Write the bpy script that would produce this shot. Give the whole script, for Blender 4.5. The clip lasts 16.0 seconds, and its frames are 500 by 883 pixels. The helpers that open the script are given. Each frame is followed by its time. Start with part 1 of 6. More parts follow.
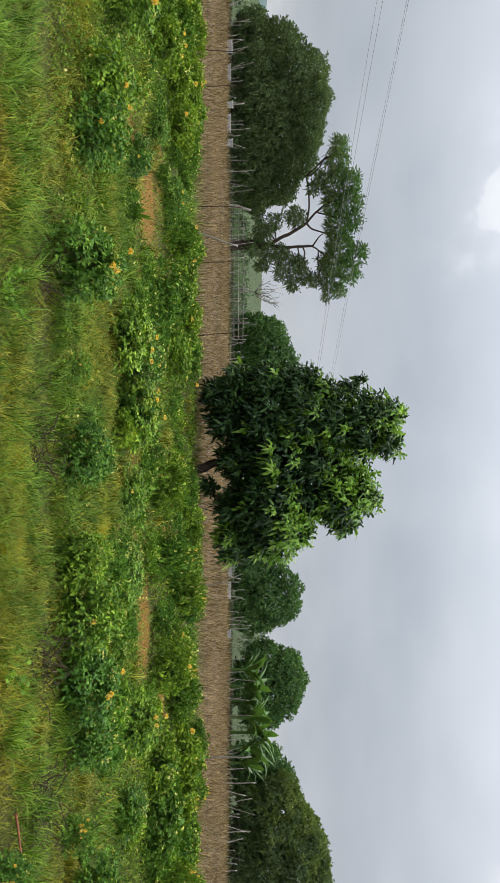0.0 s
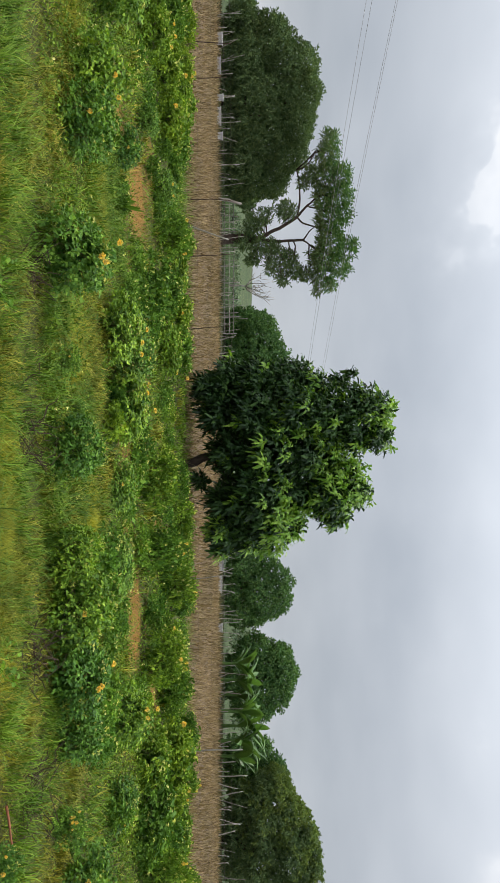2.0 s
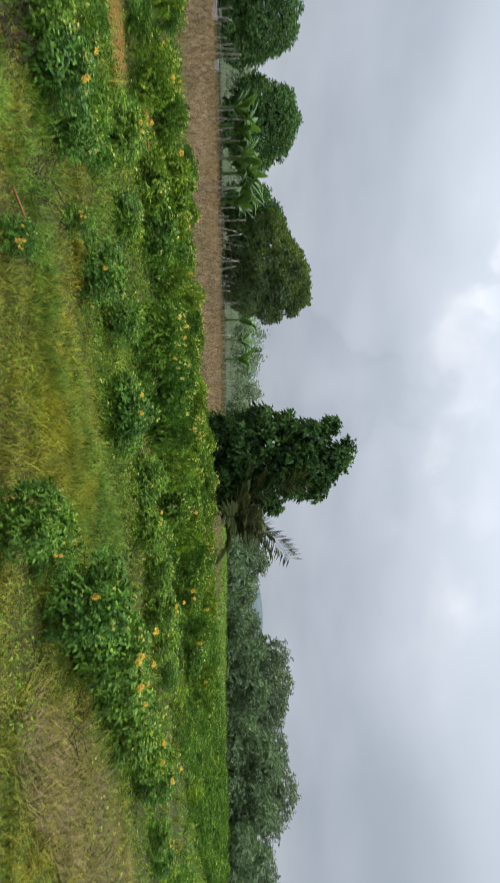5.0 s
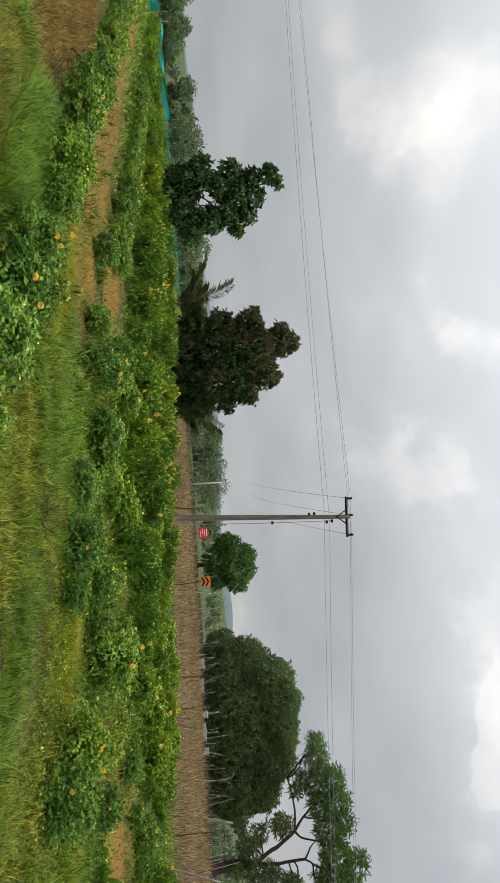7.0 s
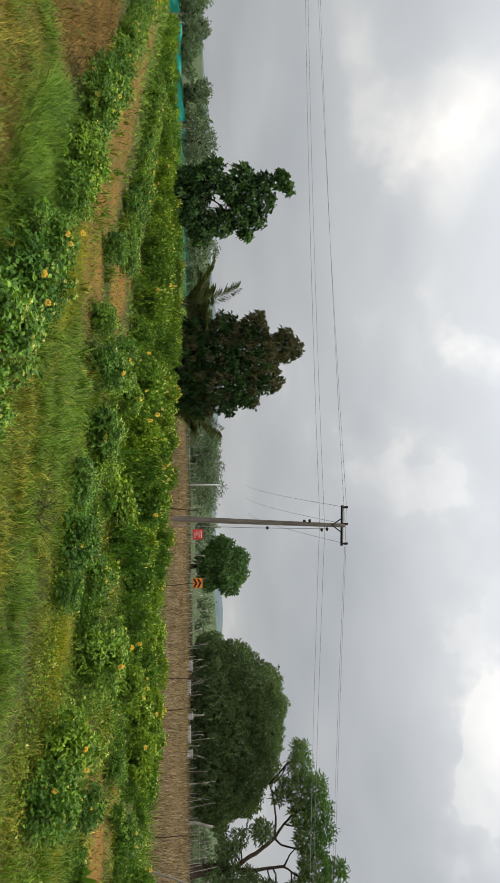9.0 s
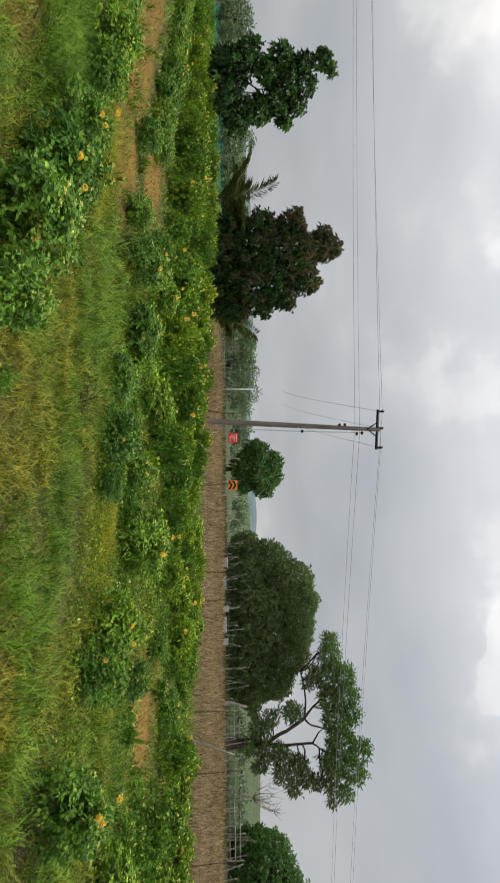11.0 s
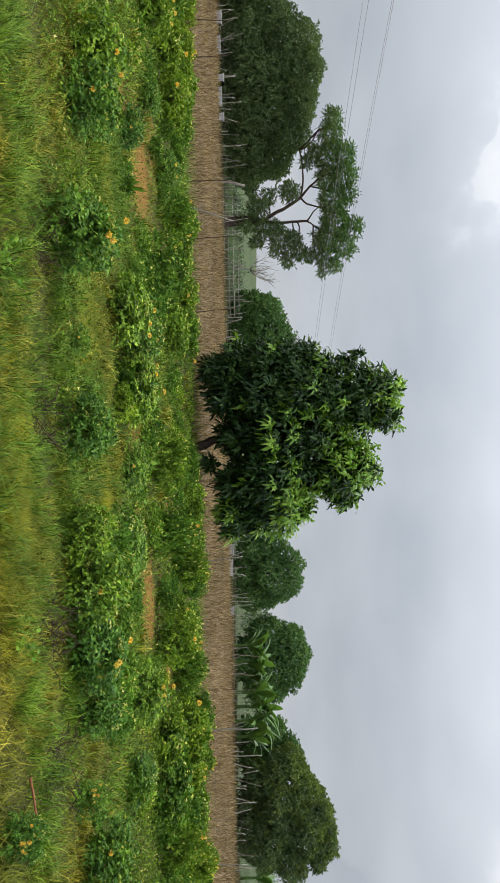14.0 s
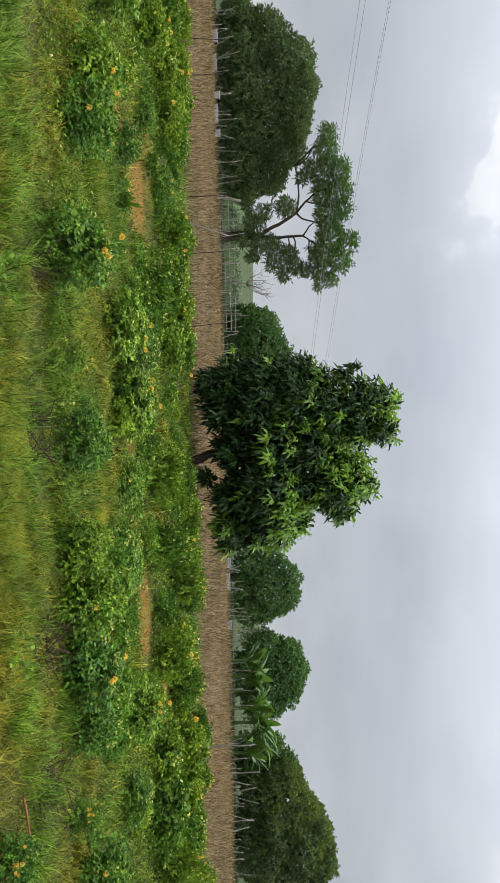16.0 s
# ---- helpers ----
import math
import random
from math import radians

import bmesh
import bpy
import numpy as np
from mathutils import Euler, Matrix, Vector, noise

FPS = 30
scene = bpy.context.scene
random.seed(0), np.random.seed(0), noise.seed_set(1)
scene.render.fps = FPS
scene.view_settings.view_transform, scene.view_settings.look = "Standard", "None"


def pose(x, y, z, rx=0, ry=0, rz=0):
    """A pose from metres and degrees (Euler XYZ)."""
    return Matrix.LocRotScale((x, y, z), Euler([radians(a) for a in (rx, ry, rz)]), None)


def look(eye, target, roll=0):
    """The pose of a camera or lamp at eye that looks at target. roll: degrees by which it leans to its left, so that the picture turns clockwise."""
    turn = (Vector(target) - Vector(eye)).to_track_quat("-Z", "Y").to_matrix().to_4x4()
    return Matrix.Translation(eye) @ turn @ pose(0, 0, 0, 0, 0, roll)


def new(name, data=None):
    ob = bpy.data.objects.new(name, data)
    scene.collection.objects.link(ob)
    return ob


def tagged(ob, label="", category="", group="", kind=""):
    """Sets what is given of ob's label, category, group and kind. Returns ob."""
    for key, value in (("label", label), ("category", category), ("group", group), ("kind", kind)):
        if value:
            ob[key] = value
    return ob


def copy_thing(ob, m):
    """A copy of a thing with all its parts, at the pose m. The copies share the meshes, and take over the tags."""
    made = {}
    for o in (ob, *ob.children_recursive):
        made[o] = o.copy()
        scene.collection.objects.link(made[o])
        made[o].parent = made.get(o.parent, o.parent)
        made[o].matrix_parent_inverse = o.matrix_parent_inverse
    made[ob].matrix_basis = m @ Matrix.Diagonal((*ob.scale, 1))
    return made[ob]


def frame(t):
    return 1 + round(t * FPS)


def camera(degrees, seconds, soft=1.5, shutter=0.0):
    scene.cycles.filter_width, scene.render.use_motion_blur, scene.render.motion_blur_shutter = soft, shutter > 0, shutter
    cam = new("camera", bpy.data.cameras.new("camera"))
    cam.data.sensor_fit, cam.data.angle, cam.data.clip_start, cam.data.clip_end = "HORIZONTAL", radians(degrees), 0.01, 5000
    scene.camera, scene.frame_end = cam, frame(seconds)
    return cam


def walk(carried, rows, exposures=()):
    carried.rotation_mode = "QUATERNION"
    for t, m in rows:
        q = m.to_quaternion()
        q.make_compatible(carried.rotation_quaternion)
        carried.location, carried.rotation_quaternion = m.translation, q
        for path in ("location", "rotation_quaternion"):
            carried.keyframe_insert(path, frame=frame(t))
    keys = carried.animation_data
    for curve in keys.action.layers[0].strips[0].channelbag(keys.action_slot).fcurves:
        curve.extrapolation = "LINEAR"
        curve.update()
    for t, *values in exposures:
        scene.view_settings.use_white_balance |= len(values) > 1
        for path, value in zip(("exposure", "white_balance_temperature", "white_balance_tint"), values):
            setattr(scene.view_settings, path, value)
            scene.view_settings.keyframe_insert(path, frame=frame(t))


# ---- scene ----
cam = camera(42.1, 16.0, soft=1.0, shutter=0.1)
# seconds, place, yaw, pitch, roll
ROWS = [
    (0.00, 0.000, -0.000, 1.500, 0.00, 0.00, 90.00),
    (0.50, 0.007, -0.003, 1.498, -0.06, 0.36, 89.90),
    (1.00, 0.010, 0.001, 1.499, -0.40, 0.41, 89.97),
    (1.50, 0.026, 0.009, 1.494, -0.10, 0.64, 89.92),
    (2.00, 0.021, 0.001, 1.505, -0.47, 0.79, 89.90),
    (2.30, 0.091, -0.005, 1.501, -5.31, 1.66, 89.86),
    (2.50, 0.196, -0.012, 1.504, -17.60, 3.10, 91.18),
    (2.60, 0.257, 0.015, 1.502, -21.53, 3.30, 90.36),
    (3.00, 0.378, -0.087, 1.539, -40.62, 2.98, 89.44),
    (3.20, 0.417, -0.095, 1.530, -46.78, 2.83, 90.25),
    (3.60, 0.460, -0.130, 1.530, -54.00, 2.40, 90.20),
    (4.20, 0.480, -0.150, 1.530, -57.50, 1.90, 90.00),
    (4.70, 0.470, -0.140, 1.525, -55.00, 1.30, 89.80),
    (5.05, 0.400, -0.080, 1.520, -42.50, 0.60, 89.70),
    (5.30, 0.240, -0.010, 1.515, -25.50, 0.20, 89.60),
    (5.40, 0.146, 0.019, 1.512, -17.06, 0.11, 89.50),
    (5.50, 0.069, 0.022, 1.514, -10.27, 0.10, 88.80),
    (5.80, -0.053, -0.027, 1.521, 11.14, 0.11, 86.80),
    (6.00, -0.190, -0.135, 1.537, 24.78, 1.18, 85.92),
    (6.50, -0.326, -0.206, 1.549, 45.05, 2.18, 84.71),
    (7.00, -0.348, -0.231, 1.554, 49.33, 3.90, 85.98),
    (7.50, -0.370, -0.249, 1.551, 50.14, 4.34, 88.01),
    (8.00, -0.370, -0.247, 1.546, 49.85, 4.04, 88.60),
    (10.50, -0.348, -0.255, 1.531, 48.86, 4.18, 89.33),
    (11.00, -0.284, -0.186, 1.498, 41.40, 0.82, 88.88),
    (11.50, -0.156, -0.097, 1.490, 24.58, 1.16, 89.47),
    (12.00, -0.016, -0.052, 1.491, 10.15, 1.86, 89.48),
    (12.50, 0.085, -0.062, 1.496, 1.50, 1.80, 89.16),
    (13.00, 0.116, -0.031, 1.486, -2.03, 1.30, 88.42),
    (13.50, 0.103, -0.022, 1.487, -2.66, 0.84, 88.67),
    (14.00, 0.085, -0.018, 1.478, -1.82, 0.11, 88.71),
    (14.50, 0.072, -0.013, 1.474, -1.52, -0.58, 88.78),
    (15.00, 0.067, -0.008, 1.477, -1.09, -0.60, 88.51),
    (15.50, 0.068, -0.010, 1.480, -0.91, -0.15, 88.41),
    (16.00, 0.078, -0.016, 1.489, -0.65, 0.40, 88.54),
]
walk(cam, [(t, pose(x, y, z, 90 + pitch, 0, yaw) @ pose(0, 0, 0, 0, 0, roll)) for t, x, y, z, yaw, pitch, roll in ROWS],
     [(0.0, 0.03, 6700, 10), (2.0, 0.03, 6700, 10), (2.6, 0.0, 6550, 10), (3.2, -0.02, 6500, 10), (5.5, 0.02, 6480, 10), (6.0, 0.0, 6700, 10), (6.5, 0.0, 6800, 10), (7.0, -0.12, 7100, 10), (10.5, -0.12, 7150, 10), (11.5, -0.09, 6900, 10), (12.5, -0.02, 6750, 10),
      (16.0, 0.05, 6750, 10)])

# ---- world, sun, exposure ----
world = bpy.data.worlds.new("overcast")
scene.world = world
world.use_nodes = True
W = world.node_tree
W.nodes.clear()
SUN_AZ, SUN_EL = radians(-15), radians(58)


def wmath(op, a, b=0.5, c=0.5):
    n = W.nodes.new("ShaderNodeMath")
    n.operation = op
    for i, v in enumerate((a, b, c)):
        if isinstance(v, bpy.types.NodeSocket):
            W.links.new(v, n.inputs[i])
        else:
            n.inputs[i].default_value = v
    return n.outputs[0]


sky = W.nodes.new("ShaderNodeTexSky")
sky.sky_type, sky.sun_disc, sky.sun_elevation, sky.sun_rotation = "NISHITA", False, SUN_EL, SUN_AZ
coord = W.nodes.new("ShaderNodeTexCoord")
split = W.nodes.new("ShaderNodeSeparateXYZ")
W.links.new(coord.outputs["Generated"], split.inputs[0])
up = wmath("ADD", wmath("MAXIMUM", split.outputs[2], 0.0), 0.28)
flatten = W.nodes.new("ShaderNodeCombineXYZ")
W.links.new(wmath("DIVIDE", split.outputs[0], up), flatten.inputs[0])
W.links.new(wmath("DIVIDE", split.outputs[1], up), flatten.inputs[1])


def cloud_noise(scale, detail, shift):
    mp = W.nodes.new("ShaderNodeMapping")
    mp.inputs["Location"].default_value = (shift, -shift, shift)
    W.links.new(flatten.outputs[0], mp.inputs[0])
    n = W.nodes.new("ShaderNodeTexNoise")
    n.inputs["Scale"].default_value, n.inputs["Detail"].default_value, n.inputs["Roughness"].default_value = scale, detail, 0.42
    W.links.new(mp.outputs[0], n.inputs["Vector"])
    return n.outputs[0]


# thin places in the cloud, where more daylight comes through
warp_noise = W.nodes.new("ShaderNodeTexNoise")
warp_noise.inputs["Scale"].default_value, warp_noise.inputs["Detail"].default_value = 3.2, 5
W.links.new(coord.outputs["Generated"], warp_noise.inputs["Vector"])
warp = W.nodes.new("ShaderNodeVectorMath")
warp.operation = "MULTIPLY_ADD"
W.links.new(warp_noise.outputs["Color"], warp.inputs[0])
warp.inputs[1].default_value = (0.16, 0.16, 0.10)
W.links.new(coord.outputs["Generated"], warp.inputs[2])
warped = W.nodes.new("ShaderNodeVectorMath")
warped.operation = "SUBTRACT"
W.links.new(warp.outputs[0], warped.inputs[0])
warped.inputs[1].default_value = (0.08, 0.08, 0.05)
# bearing, height and width in degrees of the thin and the thick places, and how much
CLOUD_GAPS = ((-20, 21, 5, 0.52), (-29, 20.5, 6, 0.12), (-11, 24, 8, 0.22), (44, 17.5, 7, 0.2), (54, 14.5, 8, 0.42), (35, 21, 6, 0.2), (18, 22, 6, 0.45), (26, 21.5, 5, 0.4), (41, 8, 5, -0.45),
              (-47, 19, 6, 0.28), (-56, 14.5, 6, 0.26), (-37, 23, 8, 0.25), (-77, 20.5, 8, 0.42), (-67, 20, 5, 0.3), (-58, 19, 5, 0.3), (-31, 19, 5, 0.14), (1, 17, 6, 0.15), (10, 24, 9, 0.25), (75, 15, 14, -0.45))
thin = 0.0
for az, el, wide, much in CLOUD_GAPS:
    az, el = radians(az), radians(el)
    dot = W.nodes.new("ShaderNodeVectorMath")
    dot.operation = "DOT_PRODUCT"
    W.links.new(warped.outputs[0], dot.inputs[0])
    dot.inputs[1].default_value = (math.sin(az) * math.cos(el), math.cos(az) * math.cos(el), math.sin(el))
    fall = wmath("EXPONENT", wmath("MULTIPLY", wmath("SUBTRACT", wmath("MINIMUM", dot.outputs["Value"], 1.0), 1.0), 1 / (1 - math.cos(radians(wide)))))
    thin = wmath("ADD", wmath("MULTIPLY", fall, much), thin)
broad = cloud_noise(0.8, 3, 3.1)
fine = cloud_noise(2.1, 6, 7.7)
blend_n = wmath("ADD", wmath("MULTIPLY", broad, 0.55), wmath("MULTIPLY", fine, 0.45))
light_n = wmath("ADD", wmath("MULTIPLY", wmath("SUBTRACT", blend_n, 0.5), 1.5), 0.36)
light_n = wmath("ADD", light_n, wmath("MULTIPLY", wmath("MULTIPLY", thin, 0.66), wmath("ADD", wmath("MULTIPLY", fine, 0.6), 0.27)))
ramp = W.nodes.new("ShaderNodeValToRGB")
ramp.color_ramp.elements[0].position, ramp.color_ramp.elements[0].color = 0.0, (0.34, 0.385, 0.45, 1)
ramp.color_ramp.elements[1].position, ramp.color_ramp.elements[1].color = 1.0, (0.93, 0.94, 0.96, 1)
mid = ramp.color_ramp.elements.new(0.5)
mid.color = (0.50, 0.545, 0.61, 1)
W.links.new(light_n, ramp.inputs[0])
boost = W.nodes.new("ShaderNodeMixRGB")
boost.blend_type, boost.inputs[0].default_value = "MULTIPLY", 1.0
W.links.new(ramp.outputs[0], boost.inputs[1])
zenith = W.nodes.new("ShaderNodeCombineXYZ")
gain = wmath("ADD", wmath("MULTIPLY", wmath("POWER", wmath("MAXIMUM", split.outputs[2], 0.0), 2.3), 55.0), 10.1)
for i in range(3):
    W.links.new(gain, zenith.inputs[i])
W.links.new(zenith.outputs[0], boost.inputs[2])
w_mix = W.nodes.new("ShaderNodeMixRGB")
w_mix.inputs[0].default_value = 0.95
W.links.new(sky.outputs[0], w_mix.inputs[1])
W.links.new(boost.outputs[0], w_mix.inputs[2])
w_bg = W.nodes.new("ShaderNodeBackground")
w_bg.inputs["Strength"].default_value = 0.1
w_out = W.nodes.new("ShaderNodeOutputWorld")
W.links.new(w_mix.outputs[0], w_bg.inputs[0])
W.links.new(w_bg.outputs[0], w_out.inputs[0])
sun_data = bpy.data.lights.new("sun", "SUN")
sun_data.energy, sun_data.angle, sun_data.color = 1.5, radians(14), (1, 0.96, 0.90)
sun = new("sun", sun_data)
sun.matrix_world = look((60 * math.sin(SUN_AZ), 60 * math.cos(SUN_AZ), 60 * math.tan(SUN_EL)), (0, 0, 0))
scene.view_settings.exposure = 0.0


# ---- materials ----
def material(name, rough=0.7, spec=0.3):
    m = bpy.data.materials.new(name)
    m.use_nodes = True
    b = m.node_tree.nodes["Principled BSDF"]
    b.inputs["Roughness"].default_value = rough
    b.inputs["Specular IOR Level"].default_value = spec
    return m, m.node_tree, b


def noise_of(N, scale, detail=4, where="Object"):
    c = N.nodes.new("ShaderNodeTexCoord")
    n = N.nodes.new("ShaderNodeTexNoise")
    n.inputs["Scale"].default_value, n.inputs["Detail"].default_value = scale, detail
    N.links.new(c.outputs[where], n.inputs["Vector"])
    return n.outputs[0]


def ramp_of(N, value, *stops):
    r = N.nodes.new("ShaderNodeValToRGB")
    e = r.color_ramp.elements
    while len(e) < len(stops):
        e.new(0.5)
    for k, (p, c) in enumerate(stops):
        e[k].position, e[k].color = p, (*c, 1)
    N.links.new(value, r.inputs[0])
    return r.outputs[0]


def mix_of(N, fac, a, b, how="MIX"):
    n = N.nodes.new("ShaderNodeMixRGB")
    n.blend_type = how
    for i, v in enumerate((fac, a, b)):
        if isinstance(v, bpy.types.NodeSocket):
            N.links.new(v, n.inputs[i])
        else:
            n.inputs[i].default_value = v if i == 0 else (*v, 1)
    return n.outputs[0]


def bump_of(N, b, value, strength, distance):
    n = N.nodes.new("ShaderNodeBump")
    n.inputs["Strength"].default_value, n.inputs["Distance"].default_value = strength, distance
    N.links.new(value, n.inputs["Height"])
    N.links.new(n.outputs[0], b.inputs["Normal"])


def leafy(name, dark, mid, light, rough=0.45, clear=0.3, patch=0.6, spec=0.22, dull=(0.62, 0.66, 0.62), lush=(1.25, 1.2, 1.1), own=False):
    """Foliage: each leaf its own shade, broad patches of lighter growth, and light shining through."""
    m, N, b = material(name, rough, spec)
    g = N.nodes.new("ShaderNodeNewGeometry")
    each = ramp_of(N, g.outputs["Random Per Island"], (0.0, dark), (0.55, mid), (1.0, light))
    tone = ramp_of(N, noise_of(N, patch, 3), (0.3, dull), (0.7, lush))
    if patch > 0.65:
        tone = mix_of(N, 1.0, tone, ramp_of(N, noise_of(N, patch * 6, 2), (0.35, (0.68, 0.72, 0.7)), (0.65, (1.28, 1.22, 1.1))), "MULTIPLY")
    if own:
        o = N.nodes.new("ShaderNodeObjectInfo")
        tone = mix_of(N, 1.0, tone, ramp_of(N, o.outputs["Random"], (0.0, (0.58, 0.72, 0.72)), (0.5, (0.95, 0.97, 0.9)), (1.0, (1.5, 1.28, 0.85))), "MULTIPLY")
    colour = mix_of(N, 1.0, each, tone, "MULTIPLY")
    N.links.new(colour, b.inputs["Base Color"])
    t = N.nodes.new("ShaderNodeBsdfTranslucent")
    N.links.new(mix_of(N, 1.0, colour, (1.45, 1.5, 0.8), "MULTIPLY"), t.inputs[0])
    mx = N.nodes.new("ShaderNodeMixShader")
    mx.inputs[0].default_value = clear
    N.links.new(b.outputs[0], mx.inputs[1])
    N.links.new(t.outputs[0], mx.inputs[2])
    N.links.new(mx.outputs[0], N.nodes["Material Output"].inputs[0])
    return m


def rough_stuff(name, a, b_, scale, rough=0.85, bump=0.4, stretch=None):
    m, N, b = material(name, rough, 0.2)
    c = N.nodes.new("ShaderNodeTexCoord")
    mp = N.nodes.new("ShaderNodeMapping")
    if stretch:
        mp.inputs["Scale"].default_value = stretch
    N.links.new(c.outputs["Object"], mp.inputs[0])
    n = N.nodes.new("ShaderNodeTexNoise")
    n.inputs["Scale"].default_value, n.inputs["Detail"].default_value, n.inputs["Roughness"].default_value = scale, 6, 0.65
    N.links.new(mp.outputs[0], n.inputs["Vector"])
    o = N.nodes.new("ShaderNodeObjectInfo")
    shade = ramp_of(N, o.outputs["Random"], (0.0, (0.75, 0.75, 0.75)), (1.0, (1.2, 1.17, 1.12)))
    N.links.new(mix_of(N, 1.0, ramp_of(N, n.outputs[0], (0.3, a), (0.7, b_)), shade, "MULTIPLY"), b.inputs["Base Color"])
    bump_of(N, b, n.outputs[0], bump, 0.02)
    return m


SHRUB = leafy("shrub_leaf", (0.062, 0.146, 0.023), (0.124, 0.254, 0.033), (0.238, 0.40, 0.058), 0.55, 0.12, 0.9, 0.16, own=True)
SHRUB_FAR = leafy("far_shrub_leaf", (0.066, 0.140, 0.020), (0.130, 0.246, 0.030), (0.245, 0.385, 0.055), 0.6, 0.12, 0.9, 0.12, own=True)
STEM = rough_stuff("shrub_stem", (0.06, 0.05, 0.02), (0.09, 0.10, 0.03), 20)
PETAL = leafy("petal", (0.80, 0.52, 0.08), (0.85, 0.64, 0.16), (0.90, 0.74, 0.28), 0.6, 0.2, 9.0)
BUD = leafy("bud", (0.40, 0.44, 0.10), (0.56, 0.56, 0.17), (0.70, 0.66, 0.30), 0.6, 0.2, 5.0)
WEED = leafy("weed_leaf", (0.10, 0.22, 0.02), (0.16, 0.32, 0.03), (0.24, 0.40, 0.05), 0.5, 0.3, 3.0)
GRASS = leafy("grass_blade", (0.065, 0.074, 0.010), (0.175, 0.184, 0.022), (0.39, 0.36, 0.075), 0.7, 0.14, 0.9, 0.08, (0.58, 0.70, 0.62), (1.3, 1.2, 1.0))
GRASS_LUSH = leafy("lush_grass_blade", (0.036, 0.078, 0.008), (0.092, 0.185, 0.018), (0.21, 0.32, 0.040), 0.65, 0.14, 0.66, 0.1)
STRAW = leafy("dry_stalk", (0.103, 0.073, 0.040), (0.232, 0.165, 0.093), (0.39, 0.295, 0.175), 0.8, 0.15, 0.25, 0.15)
PATH_STRAW = leafy("path_straw", (0.085, 0.052, 0.017), (0.185, 0.118, 0.038), (0.31, 0.21, 0.08), 0.8, 0.12, 0.8, 0.1)
MAIN_LEAF = leafy("broad_leaf", (0.016, 0.042, 0.015), (0.030, 0.074, 0.021), (0.062, 0.128, 0.030), 0.45, 0.1, 0.8, 0.22)
YOUNG_LEAF = leafy("young_leaf", (0.095, 0.215, 0.026), (0.18, 0.34, 0.042), (0.30, 0.46, 0.075), 0.42, 0.3, 0.8, 0.35)
# The next two greens carry some added blue as haze on the far crowns.
DENSE_LEAF = leafy("mango_leaf", (0.076, 0.128, 0.056), (0.120, 0.186, 0.076), (0.185, 0.255, 0.098), 0.6, 0.12, 0.3, 0.12)
BRIGHT_LEAF = leafy("fresh_leaf", (0.056, 0.128, 0.042), (0.092, 0.190, 0.058), (0.155, 0.265, 0.076), 0.55, 0.15, 0.3, 0.14)
FLUSH_LEAF = leafy("yellow_flush_leaf", (0.085, 0.135, 0.036), (0.140, 0.205, 0.052), (0.21, 0.275, 0.07), 0.55, 0.15, 0.3)
RED_LEAF = leafy("reddish_leaf", (0.048, 0.051, 0.026), (0.094, 0.090, 0.042), (0.168, 0.145, 0.072), 0.5, 0.15, 0.5)
# Leaf of the nearer wood, with a thin haze put into its colour.
THIN_HAZE_LEAF = leafy("thin_haze_leaf", (0.118, 0.180, 0.100), (0.165, 0.238, 0.130), (0.220, 0.30, 0.165), 0.8, 0.12, 0.12, 0.08)
HERB = leafy("herb_leaf", (0.052, 0.110, 0.012), (0.115, 0.210, 0.022), (0.22, 0.325, 0.040), 0.6, 0.15, 0.7, 0.12, (0.6, 0.7, 0.62), (1.35, 1.2, 1.0))
LIME = leafy("lime_grass", (0.12, 0.142, 0.011), (0.215, 0.222, 0.019), (0.34, 0.325, 0.046), 0.7, 0.25, 0.9, 0.1)
PALE_GRASS = leafy("pale_grass", (0.24, 0.26, 0.17), (0.32, 0.34, 0.23), (0.42, 0.43, 0.31), 0.8, 0.15, 0.3, 0.1)
VERGE = leafy("verge_grass", (0.030, 0.042, 0.020), (0.070, 0.082, 0.036), (0.15, 0.145, 0.07), 0.7, 0.2, 0.3)
# Pale grey-green: the haze of distance is put into this leaf colour.
HAZE_LEAF = leafy("haze_leaf", (0.115, 0.165, 0.105), (0.170, 0.228, 0.140), (0.245, 0.298, 0.180), 0.8, 0.12, 0.06, 0.08)
PALM_LEAF = leafy("palm_leaf", (0.050, 0.070, 0.022), (0.095, 0.12, 0.042), (0.18, 0.17, 0.085), 0.45, 0.2, 0.6)
BANANA_LEAF = leafy("banana_leaf", (0.055, 0.125, 0.032), (0.095, 0.190, 0.044), (0.15, 0.26, 0.065), 0.4, 0.25, 0.5)
BARK = rough_stuff("bark", (0.028, 0.020, 0.016), (0.105, 0.076, 0.058), 9, 0.9, 0.8, (1, 1, 0.25))
PALE_WOOD = rough_stuff("weathered_wood", (0.16, 0.14, 0.115), (0.42, 0.39, 0.34), 14, 0.85, 0.5, (1, 1, 0.2))
DARK_WOOD = rough_stuff("old_stake", (0.030, 0.020, 0.014), (0.085, 0.056, 0.036), 14, 0.9, 0.5, (1, 1, 0.2))
CONCRETE = rough_stuff("concrete", (0.34, 0.34, 0.33), (0.55, 0.55, 0.53), 5, 0.85, 0.3)
POLE_STEEL = rough_stuff("weathered_pole", (0.10, 0.085, 0.07), (0.21, 0.185, 0.16), 6, 0.7, 0.3, (1, 1, 0.15))
DARK_STEEL = rough_stuff("dark_steel", (0.012, 0.012, 0.013), (0.03, 0.03, 0.03), 10, 0.55, 0.2)
WIRE = rough_stuff("wire", (0.20, 0.20, 0.21), (0.28, 0.28, 0.29), 10, 0.5, 0.0)
FENCE_WIRE = rough_stuff("rusty_wire", (0.07, 0.055, 0.045), (0.13, 0.11, 0.09), 10, 0.7, 0.0)
